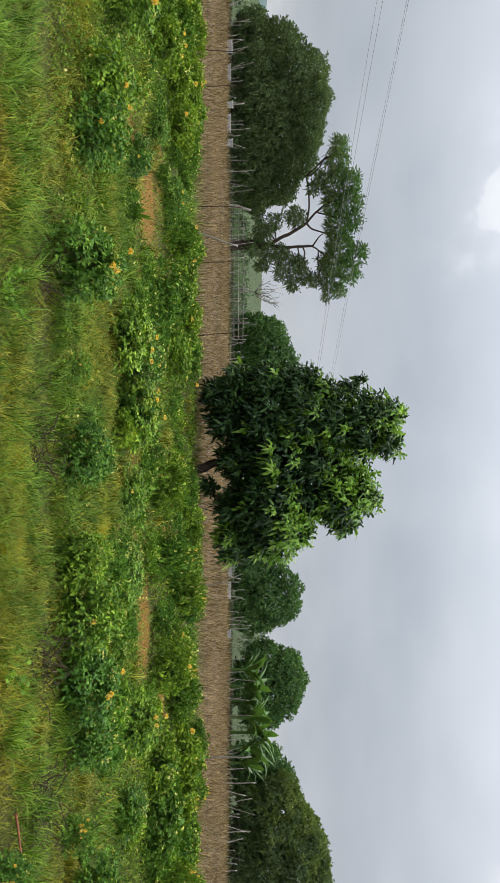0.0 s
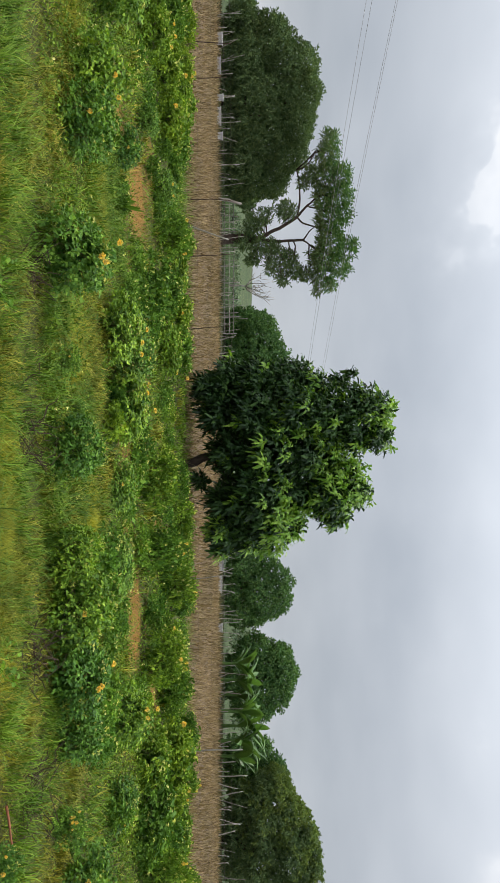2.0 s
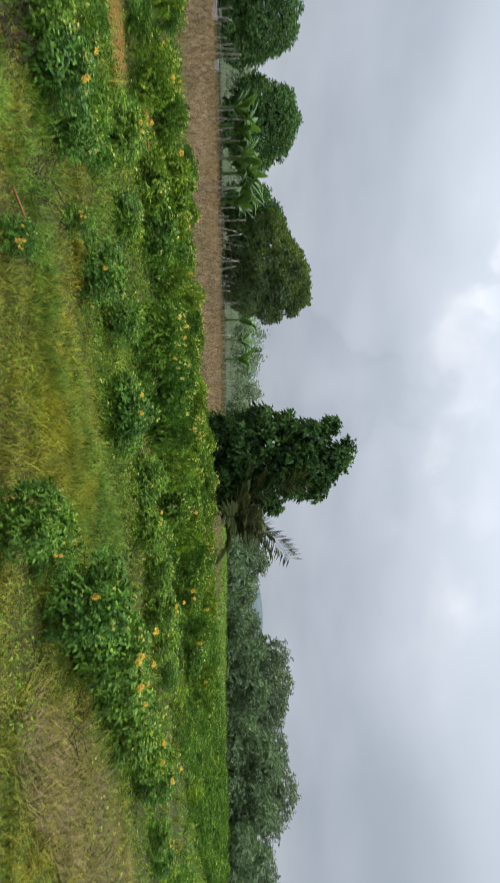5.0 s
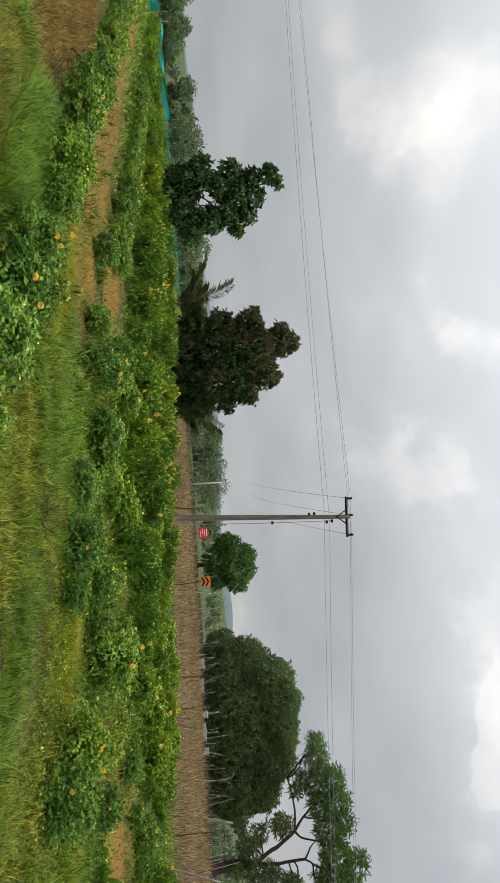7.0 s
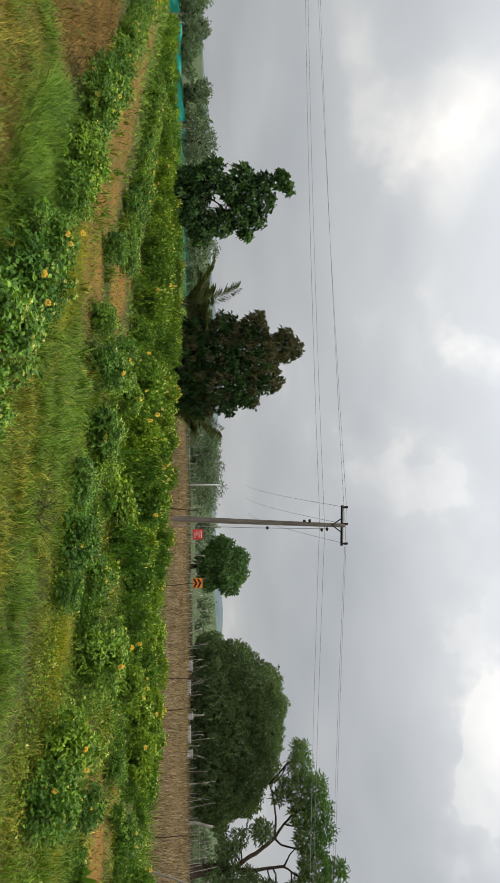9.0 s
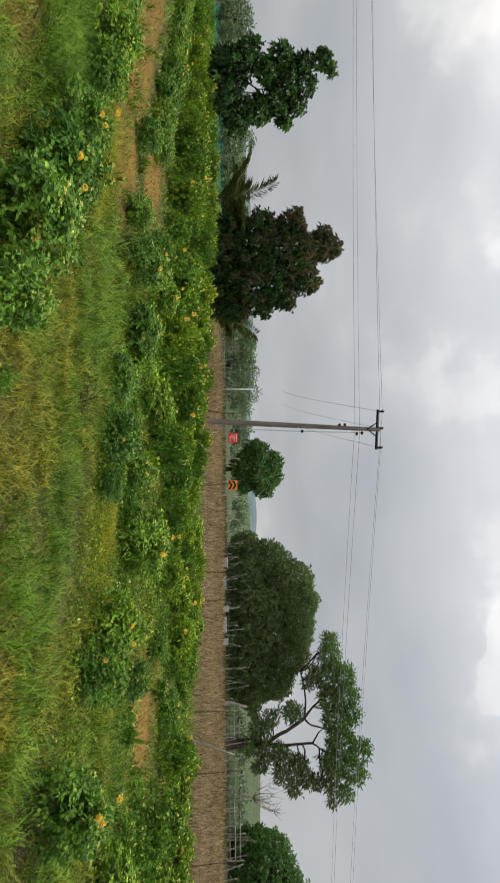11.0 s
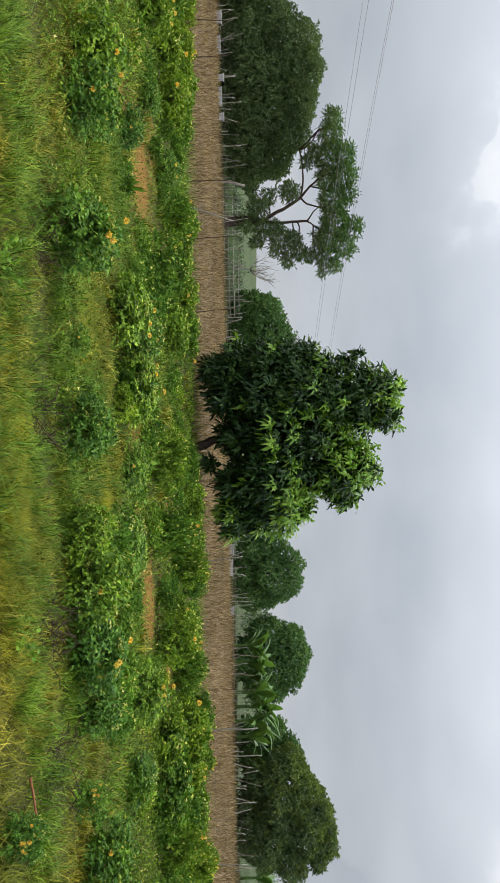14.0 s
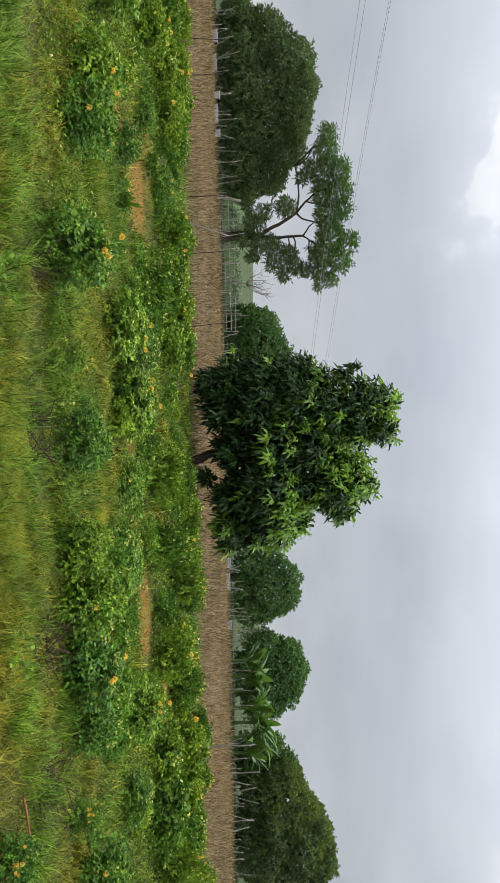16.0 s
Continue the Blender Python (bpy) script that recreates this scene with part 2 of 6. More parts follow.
PORCELAIN = rough_stuff("brown_porcelain", (0.03, 0.018, 0.012), (0.05, 0.03, 0.02), 10, 0.3, 0.0)
RED_BOARD = rough_stuff("red_board", (0.50, 0.035, 0.035), (0.62, 0.06, 0.05), 6, 0.5, 0.1)
ORANGE_BOARD = rough_stuff("orange_board", (0.70, 0.20, 0.03), (0.80, 0.27, 0.05), 6, 0.5, 0.1)
BLACK = rough_stuff("black_paint", (0.012, 0.012, 0.012), (0.02, 0.02, 0.02), 6, 0.5, 0.0)
WHITE = rough_stuff("white_paint", (0.7, 0.68, 0.66), (0.8, 0.8, 0.78), 6, 0.5, 0.0)
NET_DENSE = rough_stuff("green_net", (0.012, 0.28, 0.21), (0.03, 0.42, 0.32), 3, 0.7, 0.3)


def see_through(m, much):
    """Let part of the light straight through, as an open weave does."""
    N = m.node_tree
    t, mx = N.nodes.new("ShaderNodeBsdfTransparent"), N.nodes.new("ShaderNodeMixShader")
    mx.inputs[0].default_value = much
    N.links.new(N.nodes["Principled BSDF"].outputs[0], mx.inputs[1])
    N.links.new(t.outputs[0], mx.inputs[2])
    N.links.new(mx.outputs[0], N.nodes["Material Output"].inputs[0])
    return m


NET_THIN = see_through(rough_stuff("open_green_net", (0.012, 0.20, 0.15), (0.03, 0.30, 0.23), 3, 0.7, 0.3), 0.62)
ROAD = rough_stuff("road_surface", (0.065, 0.055, 0.043), (0.11, 0.095, 0.075), 1.2, 0.9, 0.2)


def ground_material():
    m, N, b = material("field_ground", 0.95, 0.15)
    att = N.nodes.new("ShaderNodeAttribute")
    att.attribute_name = "zone"
    sp = N.nodes.new("ShaderNodeSeparateColor")
    N.links.new(att.outputs["Color"], sp.inputs[0])
    small, wide = noise_of(N, 9, 8), noise_of(N, 0.7, 5)
    turf = mix_of(N, small, (0.022, 0.025, 0.007), (0.078, 0.084, 0.018))
    turf = mix_of(N, ramp_of(N, wide, (0.42, (0, 0, 0)), (0.62, (0.5, 0.5, 0.5))), turf, (0.075, 0.070, 0.020))
    soil = mix_of(N, small, (0.13, 0.066, 0.014), (0.27, 0.152, 0.034))
    dry = mix_of(N, small, (0.080, 0.056, 0.035), (0.195, 0.137, 0.084))
    bands = N.nodes.new("ShaderNodeTexNoise")
    c = N.nodes.new("ShaderNodeTexCoord")
    mp = N.nodes.new("ShaderNodeMapping")
    mp.inputs["Scale"].default_value = (0.012, 0.09, 0.05)
    N.links.new(c.outputs["Object"], mp.inputs[0])
    N.links.new(mp.outputs[0], bands.inputs["Vector"])
    bands.inputs["Scale"].default_value, bands.inputs["Detail"].default_value = 2.0, 5
    far = ramp_of(N, bands.outputs[0], (0.3, (0.034, 0.056, 0.022)), (0.5, (0.052, 0.076, 0.031)), (0.7, (0.072, 0.088, 0.042)))
    col = mix_of(N, sp.outputs[0], turf, soil)
    col = mix_of(N, sp.outputs[1], col, dry)
    col = mix_of(N, sp.outputs[2], col, far)
    litter = noise_of(N, 55, 4)
    col = mix_of(N, 1.0, col, ramp_of(N, litter, (0.36, (0.35, 0.36, 0.36)), (0.62, (1.6, 1.55, 1.4))), "MULTIPLY")
    N.links.new(col, b.inputs["Base Color"])
    bump_of(N, b, litter, 1.0, 0.03)
    return m


GROUND = ground_material()


# Blue-grey base colour paints the haze that lies over the distant hills.
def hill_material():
    m, N, b = material("hill_haze", 1.0, 0.05)
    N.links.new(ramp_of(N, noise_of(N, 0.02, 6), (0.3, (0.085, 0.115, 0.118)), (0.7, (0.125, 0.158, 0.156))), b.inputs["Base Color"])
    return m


HILL = hill_material()


# ---- builders ----
def unit(v):
    return v / np.maximum(np.linalg.norm(v, axis=-1, keepdims=True), 1e-9)


def mesh_of(name, verts, tris, mat, smooth=False):
    me = bpy.data.meshes.new(name)
    v, t = np.ascontiguousarray(verts, dtype=np.float32), np.ascontiguousarray(tris, dtype=np.int32)
    me.vertices.add(len(v))
    me.vertices.foreach_set("co", v.ravel())
    me.loops.add(len(t) * 3)
    me.loops.foreach_set("vertex_index", t.ravel())
    me.polygons.add(len(t))
    me.polygons.foreach_set("loop_start", np.arange(0, len(t) * 3, 3, dtype=np.int32))
    me.polygons.foreach_set("use_smooth", np.full(len(t), smooth, dtype=bool))
    me.materials.append(mat)
    me.update(calc_edges=True)
    return me


def empty(name, x, y, z=0.0):
    ob = new(name)
    ob.empty_display_size = 0.2
    ob.location = (x, y, z)
    return ob


def part(name, data, parent, label="", at=None):
    """A mesh object under a thing or under one of its parts; data is a mesh, in the parent's own axes."""
    ob = new(name, data)
    ob.parent = parent
    if at is not None:
        ob.matrix_basis = at
    return tagged(ob, label) if label else ob


def join(pieces):
    """Several (verts, tris) as one."""
    vs, ts, n = [], [], 0
    for v, t in pieces:
        vs.append(v)
        ts.append(np.asarray(t) + n)
        n += len(v)
    return np.concatenate(vs), np.concatenate(ts)


def leaves(at, way, length, width, rng, cup=0.2, droop=0.15, full=True, facing=None):
    """One folded, drooping blade for each place: four faces, or two where full is off; its upper side turns towards facing, or the sky."""
    n = len(at)
    way = unit(way)
    side = unit(np.cross(way, (np.array([0, 0, 1.0]) if facing is None else facing) + rng.normal(0, 0.55 if facing is None else 0.3, (n, 3))))
    face = unit(np.cross(side, way))
    ln = (length * rng.uniform(0.7, 1.25, n))[:, None]
    wd = (width * rng.uniform(0.75, 1.2, n))[:, None]
    mid = at + way * ln * 0.56
    tip = at + way * ln
    tip[:, 2] -= ln[:, 0] * droop
    k = np.arange(n)[:, None]
    lift = face * wd * cup
    if full:
        low, high = at + way * ln * 0.24, at + way * ln * 0.78
        high[:, 2] -= ln[:, 0] * droop * 0.4
        v = np.stack([at, low - side * wd * 0.43 + lift, high - side * wd * 0.40 + lift, tip, high + side * wd * 0.40 - lift * 0.3, low + side * wd * 0.43 + lift], 1).reshape(-1, 3)
        t = np.concatenate([k * 6 + np.array(f) for f in ((0, 1, 5), (1, 2, 4), (1, 4, 5), (2, 3, 4))])
    else:
        v = np.stack([at, mid - side * wd * 0.5 + lift, tip, mid + side * wd * 0.5 + lift], 1).reshape(-1, 3)
        t = np.concatenate([k * 4 + np.array(f) for f in ((0, 1, 2), (0, 2, 3))])
    return v, t


def tube(path, radii, sides=6):
    """A tapered round stem along a path."""
    path, radii = np.asarray(path, float), np.asarray(radii, float)
    d = unit(np.gradient(path, axis=0))
    a = unit(np.cross(d, np.array([0.31, 0.22, 0.17]) + np.eye(3)[np.argmin(np.abs(d.mean(0)))]))
    b = np.cross(d, a)
    th = np.linspace(0, 2 * np.pi, sides, endpoint=False)
    ring = path[:, None] + radii[:, None, None] * (np.cos(th)[None, :, None] * a[:, None] + np.sin(th)[None, :, None] * b[:, None])
    v = np.concatenate([ring.reshape(-1, 3), path[:1], path[-1:]])
    t, n = [], len(path)
    for i in range(n - 1):
        for j in range(sides):
            p, q = i * sides + j, i * sides + (j + 1) % sides
            t += [(p, q, q + sides), (p, q + sides, p + sides)]
    for j in range(sides):
        t += [(n * sides, (j + 1) % sides, j), (n * sides + 1, (n - 1) * sides + j, (n - 1) * sides + (j + 1) % sides)]
    return v, np.array(t)


def bent(a, b, rng, wander=0.08, steps=6, rise=0.0):
    """A wandering line from a to b."""
    a, b = np.asarray(a, float), np.asarray(b, float)
    s = np.linspace(0, 1, steps)[:, None]
    ln = np.linalg.norm(b - a)
    w = np.cumsum(rng.normal(0, 1, (steps, 3)), 0)
    w = (w - w[:1] - s * (w[-1:] - w[:1])) * wander * ln * 0.5
    p = a + (b - a) * s + w
    p[:, 2] += rise * ln * (np.sin(s[:, 0] * np.pi))
    return p


def box(x0, x1, y0, y1, z0, z1, bevel=0.0):
    bm = bmesh.new()
    bmesh.ops.create_cube(bm, size=1)
    for v in bm.verts:
        v.co = ((x0 + x1) / 2 + v.co.x * (x1 - x0), (y0 + y1) / 2 + v.co.y * (y1 - y0), (z0 + z1) / 2 + v.co.z * (z1 - z0))
    if bevel:
        bmesh.ops.bevel(bm, geom=bm.edges[:], offset=bevel, segments=2, affect="EDGES")
    bmesh.ops.triangulate(bm, faces=bm.faces[:])
    bm.verts.ensure_lookup_table()
    r = np.array([v.co[:] for v in bm.verts]), np.array([[v.index for v in f.verts] for f in bm.faces])
    bm.free()
    return r


# ---- ground ----
def ripple(x, y, s, k=0.0):
    """A smooth, cheap, wandering value between about -1 and 1."""
    return (np.sin(x * s + 1.3 * k + 1.7 * np.sin(y * s * 0.6 + k)) + np.sin(y * s * 1.3 - 2.1 * k + 1.4 * np.sin(x * s * 0.7 + 2 * k)) + np.sin((x + y) * s * 0.53 + k)) / 3


def sstep(a, b, v):
    t = np.clip((v - a) / (b - a), 0, 1)
    return t * t * (3 - 2 * t)


ROW_Y = (2.5, 5.25, 7.5, 9.7, 11.9, 14.0)


# worn places of orange soil: middle and half widths
BARE = ((-3.95, 8.05, 0.8, 0.6), (-3.7, 9.5, 1.0, 1.1), (2.65, 9.3, 0.7, 0.7), (1.25, 12.0, 0.7, 0.7), (-11.6, 5.6, 1.5, 0.7), (-9.7, 4.2, 0.7, 0.5), (-11.6, 8.7, 1.2, 0.8), (-9.8, 9.0, 0.9, 0.8), (4.9, 11.0, 0.8, 0.6), (-0.8, 9.9, 0.6, 0.5))


def soil_mask(x, y):
    """Where bare orange soil shows: the path on the one side and the gaps between the rows."""
    path = (1 - sstep(0.55, 0.95, np.abs(y - 3.75 - 0.12 * ripple(x, y, 0.9) - 0.02 * (x + 8)))) * sstep(-7.6, -9.0, x)
    path *= 0.75 + 0.25 * ripple(x, y, 3.1, 2)
    gaps = np.zeros_like(x)
    for a, b in zip(ROW_Y[1:], ROW_Y[2:]):
        gaps = np.maximum(gaps, 1 - sstep(0.30, 0.7, np.abs(y - (a + b) / 2 - 0.35 * ripple(x, y, 1.1, a))))
    gaps *= sstep(0.4, 0.8, ripple(x, y, 0.8, 4) + 0.6 * ripple(x, y, 2.6, 1) + 0.3 * ripple(x, y, 7.0, 3) + np.where((x < 0.5) & (x > -5), 0.22, np.where((x < -9) & (x > -20), 0.05, -0.3)))
    straw = sstep(0.12, 0.0, np.hypot((x + 13.0) / 4.2, (y - 1.05) / 0.85) - 1)
    worn = np.zeros_like(x)
    for cx, cy, rx, ry in BARE:
        worn = np.maximum(worn, sstep(1.15, 0.55, np.hypot((x - cx) / rx, (y - cy) / ry) + 0.35 * ripple(x, y, 2.4, cx)))
    return np.clip(np.maximum(np.maximum(path, gaps * 0.7), np.maximum(straw, worn)), 0, 1)


def stubble_mask(x, y):
    edge = 17.3 + 0.35 * ripple(x, y, 0.5) + 0.02 * np.maximum(x - 8, 0) ** 1.3
    m = sstep(-0.5, 0.6, y - edge) * sstep(44.5, 43.0, y + 0.12 * np.maximum(np.abs(x) - 18, 0)) * sstep(40, 34, np.abs(x + 2))
    grey = sstep(0.15, -0.1, np.hypot((x + 6.6) / 1.5, (y - 0.9) / 0.55) - 1)
    brown = sstep(0.15, -0.2, np.hypot((x - 7.8) / 2.8, (y - 1.6) / 0.42) - 1 + 0.35 * ripple(x, y, 2.6, 3)) * 0.5
    return np.clip(np.maximum(m, np.maximum(grey, brown)), 0, 1)


def rise_of(x, y):
    r, az = np.hypot(x, y), np.degrees(np.arctan2(x, y))
    h = 5.0 + 2.2 * np.exp(-((az + 12) / 14) ** 2) + 0.8 * np.sin(az * 0.17) + 0.5 * np.sin(az * 0.41 + 1)
    return sstep(85, 330, r) * h


def ground_z(x, y):
    """Height of the uneven field near the eye."""
    return 0.02 * ripple(x, y, 1.7) + 0.012 * ripple(x, y, 6.1, 2) - 0.02


def build_ground():
    a = np.radians(np.concatenate([np.linspace(-104, 104, 250), np.linspace(112, 248, 18)]))
    r = np.concatenate([[0.35, 0.8, 1.2], np.geomspace(1.6, 60, 160), np.geomspace(63, 3500, 46)])
    A, Rr = np.meshgrid(a, r)
    x, y = Rr * np.sin(A), Rr * np.cos(A)
    z = ground_z(x, y) * sstep(60, 30, Rr) + rise_of(x, y)
    v = np.concatenate([np.stack([x, y, z], -1).reshape(-1, 3), [[0, 0, 0]]])
    m, n = len(a), len(r)
    i, j = np.meshgrid(np.arange(n - 1), np.arange(m), indexing="ij")
    p, q = (i * m + j).ravel(), (i * m + (j + 1) % m).ravel()
    t = np.concatenate([np.stack([p, q + m, q], 1), np.stack([p, p + m, q + m], 1)])
    k = np.arange(m)
    t = np.concatenate([t, np.stack([np.full(m, m * n), k, (k + 1) % m], 1)])
    me = mesh_of("ground", v, t, GROUND, True)
    zone = np.ones((len(v), 4), np.float32)
    X, Y = v[:, 0], v[:, 1]
    zone[:, 0], zone[:, 1] = soil_mask(X, Y), stubble_mask(X, Y)
    zone[:, 2] = sstep(46, 60, np.hypot(X, Y)) * (1 - zone[:, 1])
    me.color_attributes.new("zone", "FLOAT_COLOR", "POINT").data.foreach_set("color", zone.ravel())
    return tagged(new("ground", me), "grassy farmland with orange soil strips and brown stubble", "ground", kind="structure")


build_ground()


def build_hills():
    rng = np.random.default_rng(5)
    a = np.radians(np.linspace(-110, 110, 260))
    deg = np.degrees(a)
    top = 26 + 9 * np.sin(deg * 0.11 + 1) + 6 * np.sin(deg * 0.31) + 3 * np.sin(deg * 0.83 + 2) + rng.normal(0, 0.5, len(a))
    top += 13 * np.exp(-((deg + 34.5) / 2.2) ** 2) + 16 * np.exp(-((deg - 61) / 4) ** 2) + 8 * np.exp(-((deg + 66) / 5) ** 2)
    rows = []
    for r, s in ((1500, -0.1), (1600, 0.45), (1720, 0.85), (1850, 1.0), (2100, 0.9)):
        rows.append(np.stack([r * np.sin(a), r * np.cos(a), 4 + top * s], 1))
    v, m = np.concatenate(rows), len(a)
    t = []
    for i in range(len(rows) - 1):
        k = np.arange(m - 1) + i * m
        t += [np.stack([k, k + 1, k + 1 + m], 1), np.stack([k, k + 1 + m, k + m], 1)]
    return tagged(new("backdrop_hills", mesh_of("hills", v, np.concatenate(t), HILL, True)), "low hills along the horizon, tinted blue-grey by painted haze", "hills", kind="structure")


build_hills()
FENCE_LINE = np.array([(-47, 31.5), (-40, 35.5), (-33, 39.3), (-24, 41.8), (-18, 43.2), (-6, 43.8), (6, 43.4), (13, 42.4), (22, 40.8), (30, 37.6), (37, 32.5)], float)


def along(line, step, shift=0.0):
    seg = np.linalg.norm(np.diff(line, axis=0), axis=1)
    s = np.concatenate([[0], np.cumsum(seg)])
    q = np.arange(0, s[-1], step)
    p = np.stack([np.interp(q, s, line[:, 0]), np.interp(q, s, line[:, 1])], 1)
    d = unit(np.gradient(p, axis=0))
    return p + np.stack([-d[:, 1], d[:, 0]], 1) * shift


def build_road():
    a, b = along(FENCE_LINE, 1.5, 1.6), along(FENCE_LINE, 1.5, 6.4)
    n = len(a)
    v = np.concatenate([np.c_[a, np.full(n, -0.05)], np.c_[a, np.full(n, 0.01)], np.c_[b, np.full(n, 0.02)], np.c_[b, np.full(n, -0.05)]])
    k, t = np.arange(n - 1), []
    for i in range(3):
        t += [np.stack([k + i * n, k + 1 + i * n, k + 1 + (i + 1) * n], 1), np.stack([k + i * n, k + 1 + (i + 1) * n, k + (i + 1) * n], 1)]
    return tagged(new("road", mesh_of("road", v, np.concatenate(t), ROAD)), "narrow pale concrete road behind the stick fence", "road", kind="structure")


build_road()


# ---- trees ----
def crown_points(lobes, per_area, rng, seen_from=(0, 0), thick=0.8, swell=1.06, lumps=8):
    """Places of leaf clusters over a crown made of overlapping lobes, and the way out at each."""
    L = np.array(lobes, float)
    L[:, 3] *= swell
    c = L[:, :2].mean(0)
    u = unit(c - np.array(seen_from))
    more = [L]
    for s in (-thick, thick):
        M = L.copy()
        M[:, :2] += u * (s * L[:, 3:4])
        M[:, 3] *= 0.86
        more.append(M)
    L = np.concatenate(more)
    # each lobe is broken up into smaller tufts, so that the outline is uneven
    small = []
    for x, y, z, r in L:
        m = max(5, int(lumps + 2 * r))
        d = unit(rng.normal(0, 1, (m, 3)) + np.array([0, 0, 0.15]))
        rr = r * rng.uniform(0.30, 0.52, m)
        small.append(np.c_[np.array([x, y, z]) + d * (r - rr * rng.uniform(0.8, 1.15, m))[:, None], rr])
    small = np.concatenate(small)
    small = small[small[:, 2] > 0.25]
    at, out = [], []
    for x, y, z, r in small:
        n = max(3, int(per_area * 4 * np.pi * r * r * 1.5))
        d = unit(rng.normal(0, 1, (n, 3)) + np.array([0, 0, 0.25]))
        q = np.array([x, y, z]) + d * (r * rng.uniform(0.7, 1.05, n))[:, None]
        deep = (np.linalg.norm(q[:, None] - L[None, :, :3], axis=2) < 0.62 * L[None, :, 3]).any(1)
        keep = (~deep | (rng.random(n) < 0.1)) & (q[:, 2] > 0.2)
        at.append(q[keep])
        out.append(d[keep])
    return np.concatenate(at), np.concatenate(out)


def heart(lobes, rng, per_area, length, width):
    """Larger shaded leaves in the middle of each lobe, which close the crown."""
    P, D = [], []
    for x, y, z, r in lobes:
        n = int(per_area * r ** 2) + 4
        d = unit(rng.normal(0, 1, (n, 3)))
        q = np.array([x, y, z]) + d * (r * rng.uniform(0.15, 0.72, n))[:, None]
        keep = q[:, 2] > 0.3
        P.append(q[keep])
        D.append(rng.normal(0, 1, (n, 3))[keep])
    return leaves(np.concatenate(P), np.concatenate(D), length, width, rng, 0.1, 0.1, False)


def foliage(at, out, rng, k, spread, length, width, lift=0.15, full=False, droop=0.2, shell=False):
    """k leaves round each cluster; with shell they lie over one another along the outside of it."""
    n = len(at)
    P = np.repeat(at, k, 0) + rng.normal(0, spread, (n * k, 3))
    if shell:
        F = np.repeat(out, k, 0)
        D = np.cross(F, rng.normal(0, 1, (n * k, 3))) + 0.35 * F - np.array([0, 0, 0.35])
        return leaves(P, D, length, width, rng, 0.12, droop, full, F)
    D = np.repeat(out, k, 0) * 0.6 + rng.normal(0, 0.62, (n * k, 3))
    D[:, 2] += lift
    return leaves(P, D, length, width, rng, 0.18, droop, full)


def sprays(at, axis, rng, k, length, width, droop, full=False):
    """A whorl of k leaves round each shoot tip; the outer leaves of a whorl stand off and hang over."""
    n = len(at)
    axis = unit(axis)
    p = unit(np.cross(axis, rng.normal(0, 1, (n, 3))))
    q = np.cross(axis, p)
    turn = np.tile(np.arange(k) * 2.39996, n) + np.repeat(rng.uniform(0, 6.28, n), k)
    open_ = np.tile(np.linspace(0.35, 1.75, k), n) + rng.normal(0, 0.18, n * k)
    A, P, Q = np.repeat(axis, k, 0), np.repeat(p, k, 0), np.repeat(q, k, 0)
    way = A * np.cos(open_)[:, None] + (P * np.cos(turn)[:, None] + Q * np.sin(turn)[:, None]) * np.sin(open_)[:, None]
    way += rng.normal(0, 0.22, way.shape)
    start = np.repeat(at, k, 0) - A * np.tile(np.linspace(0, 0.6, k), n)[:, None] * length + rng.normal(0, length * 0.2, (n * k, 3))
    return leaves(start, way, length, width, rng, 0.16, droop, full, A + 0.4 * np.array([0, 0, 1.0]))


def shoots(L, gap, rng, away, depth=0.7, low=0.3, ragged=0.08):
    """Shoot tips about gap apart over the outside of a crown of overlapping lobes, and the way out at each."""
    n_away = np.array([away[0], away[1], 0.0])
    big = [L]
    for s in (-depth, depth):
        M = L.copy()
        M[:, :3] += n_away * (s * L[:, 3:4])
        M[:, 3] *= 0.82
        big.append(M)
    L = np.concatenate(big)
    at, out = [], []
    for i, (x, y, z, r) in enumerate(L):
        n = int(4 * np.pi * r * r / gap ** 2 * 2.2) + 6
        d = unit(rng.normal(0, 1, (n, 3)))
        reach = r * (1 + ragged * (np.sin(d[:, 0] * 7 / r + i) + np.sin(d[:, 2] * 8 / r + 2 * i)) + rng.normal(0, ragged * 0.7, n))
        p = np.array([x, y, z]) + d * reach[:, None]
        rest = np.delete(np.arange(len(L)), i)
        inside = (np.linalg.norm(p[:, None] - L[None, rest, :3], axis=2) < 0.86 * L[None, rest, 3]).any(1)
        back = d @ n_away > 0.3
        keep = ~inside & (p[:, 2] > low) & (~back | (rng.random(n) < 0.3))
        at.append(p[keep])
        out.append(d[keep])
    at, out = np.concatenate(at), np.concatenate(out)
    free = np.ones(len(at), bool)
    chosen = []
    for i in rng.permutation(len(at)):
        if free[i]:
            chosen.append(i)
            free &= ((at - at[i]) ** 2).sum(1) > (gap * 0.72) ** 2
    return at[chosen], out[chosen]


def lobes_of(base, flat_lobes):
    """Lobes (across, height, radius) in the upright plane through the trunk that faces the open field, as places from the trunk's foot."""
    d = unit(np.array(base, float))
    F = np.array(flat_lobes, float)
    return np.c_[F[:, 0] * d[1], -F[:, 0] * d[0], F[:, 1], F[:, 2]], d


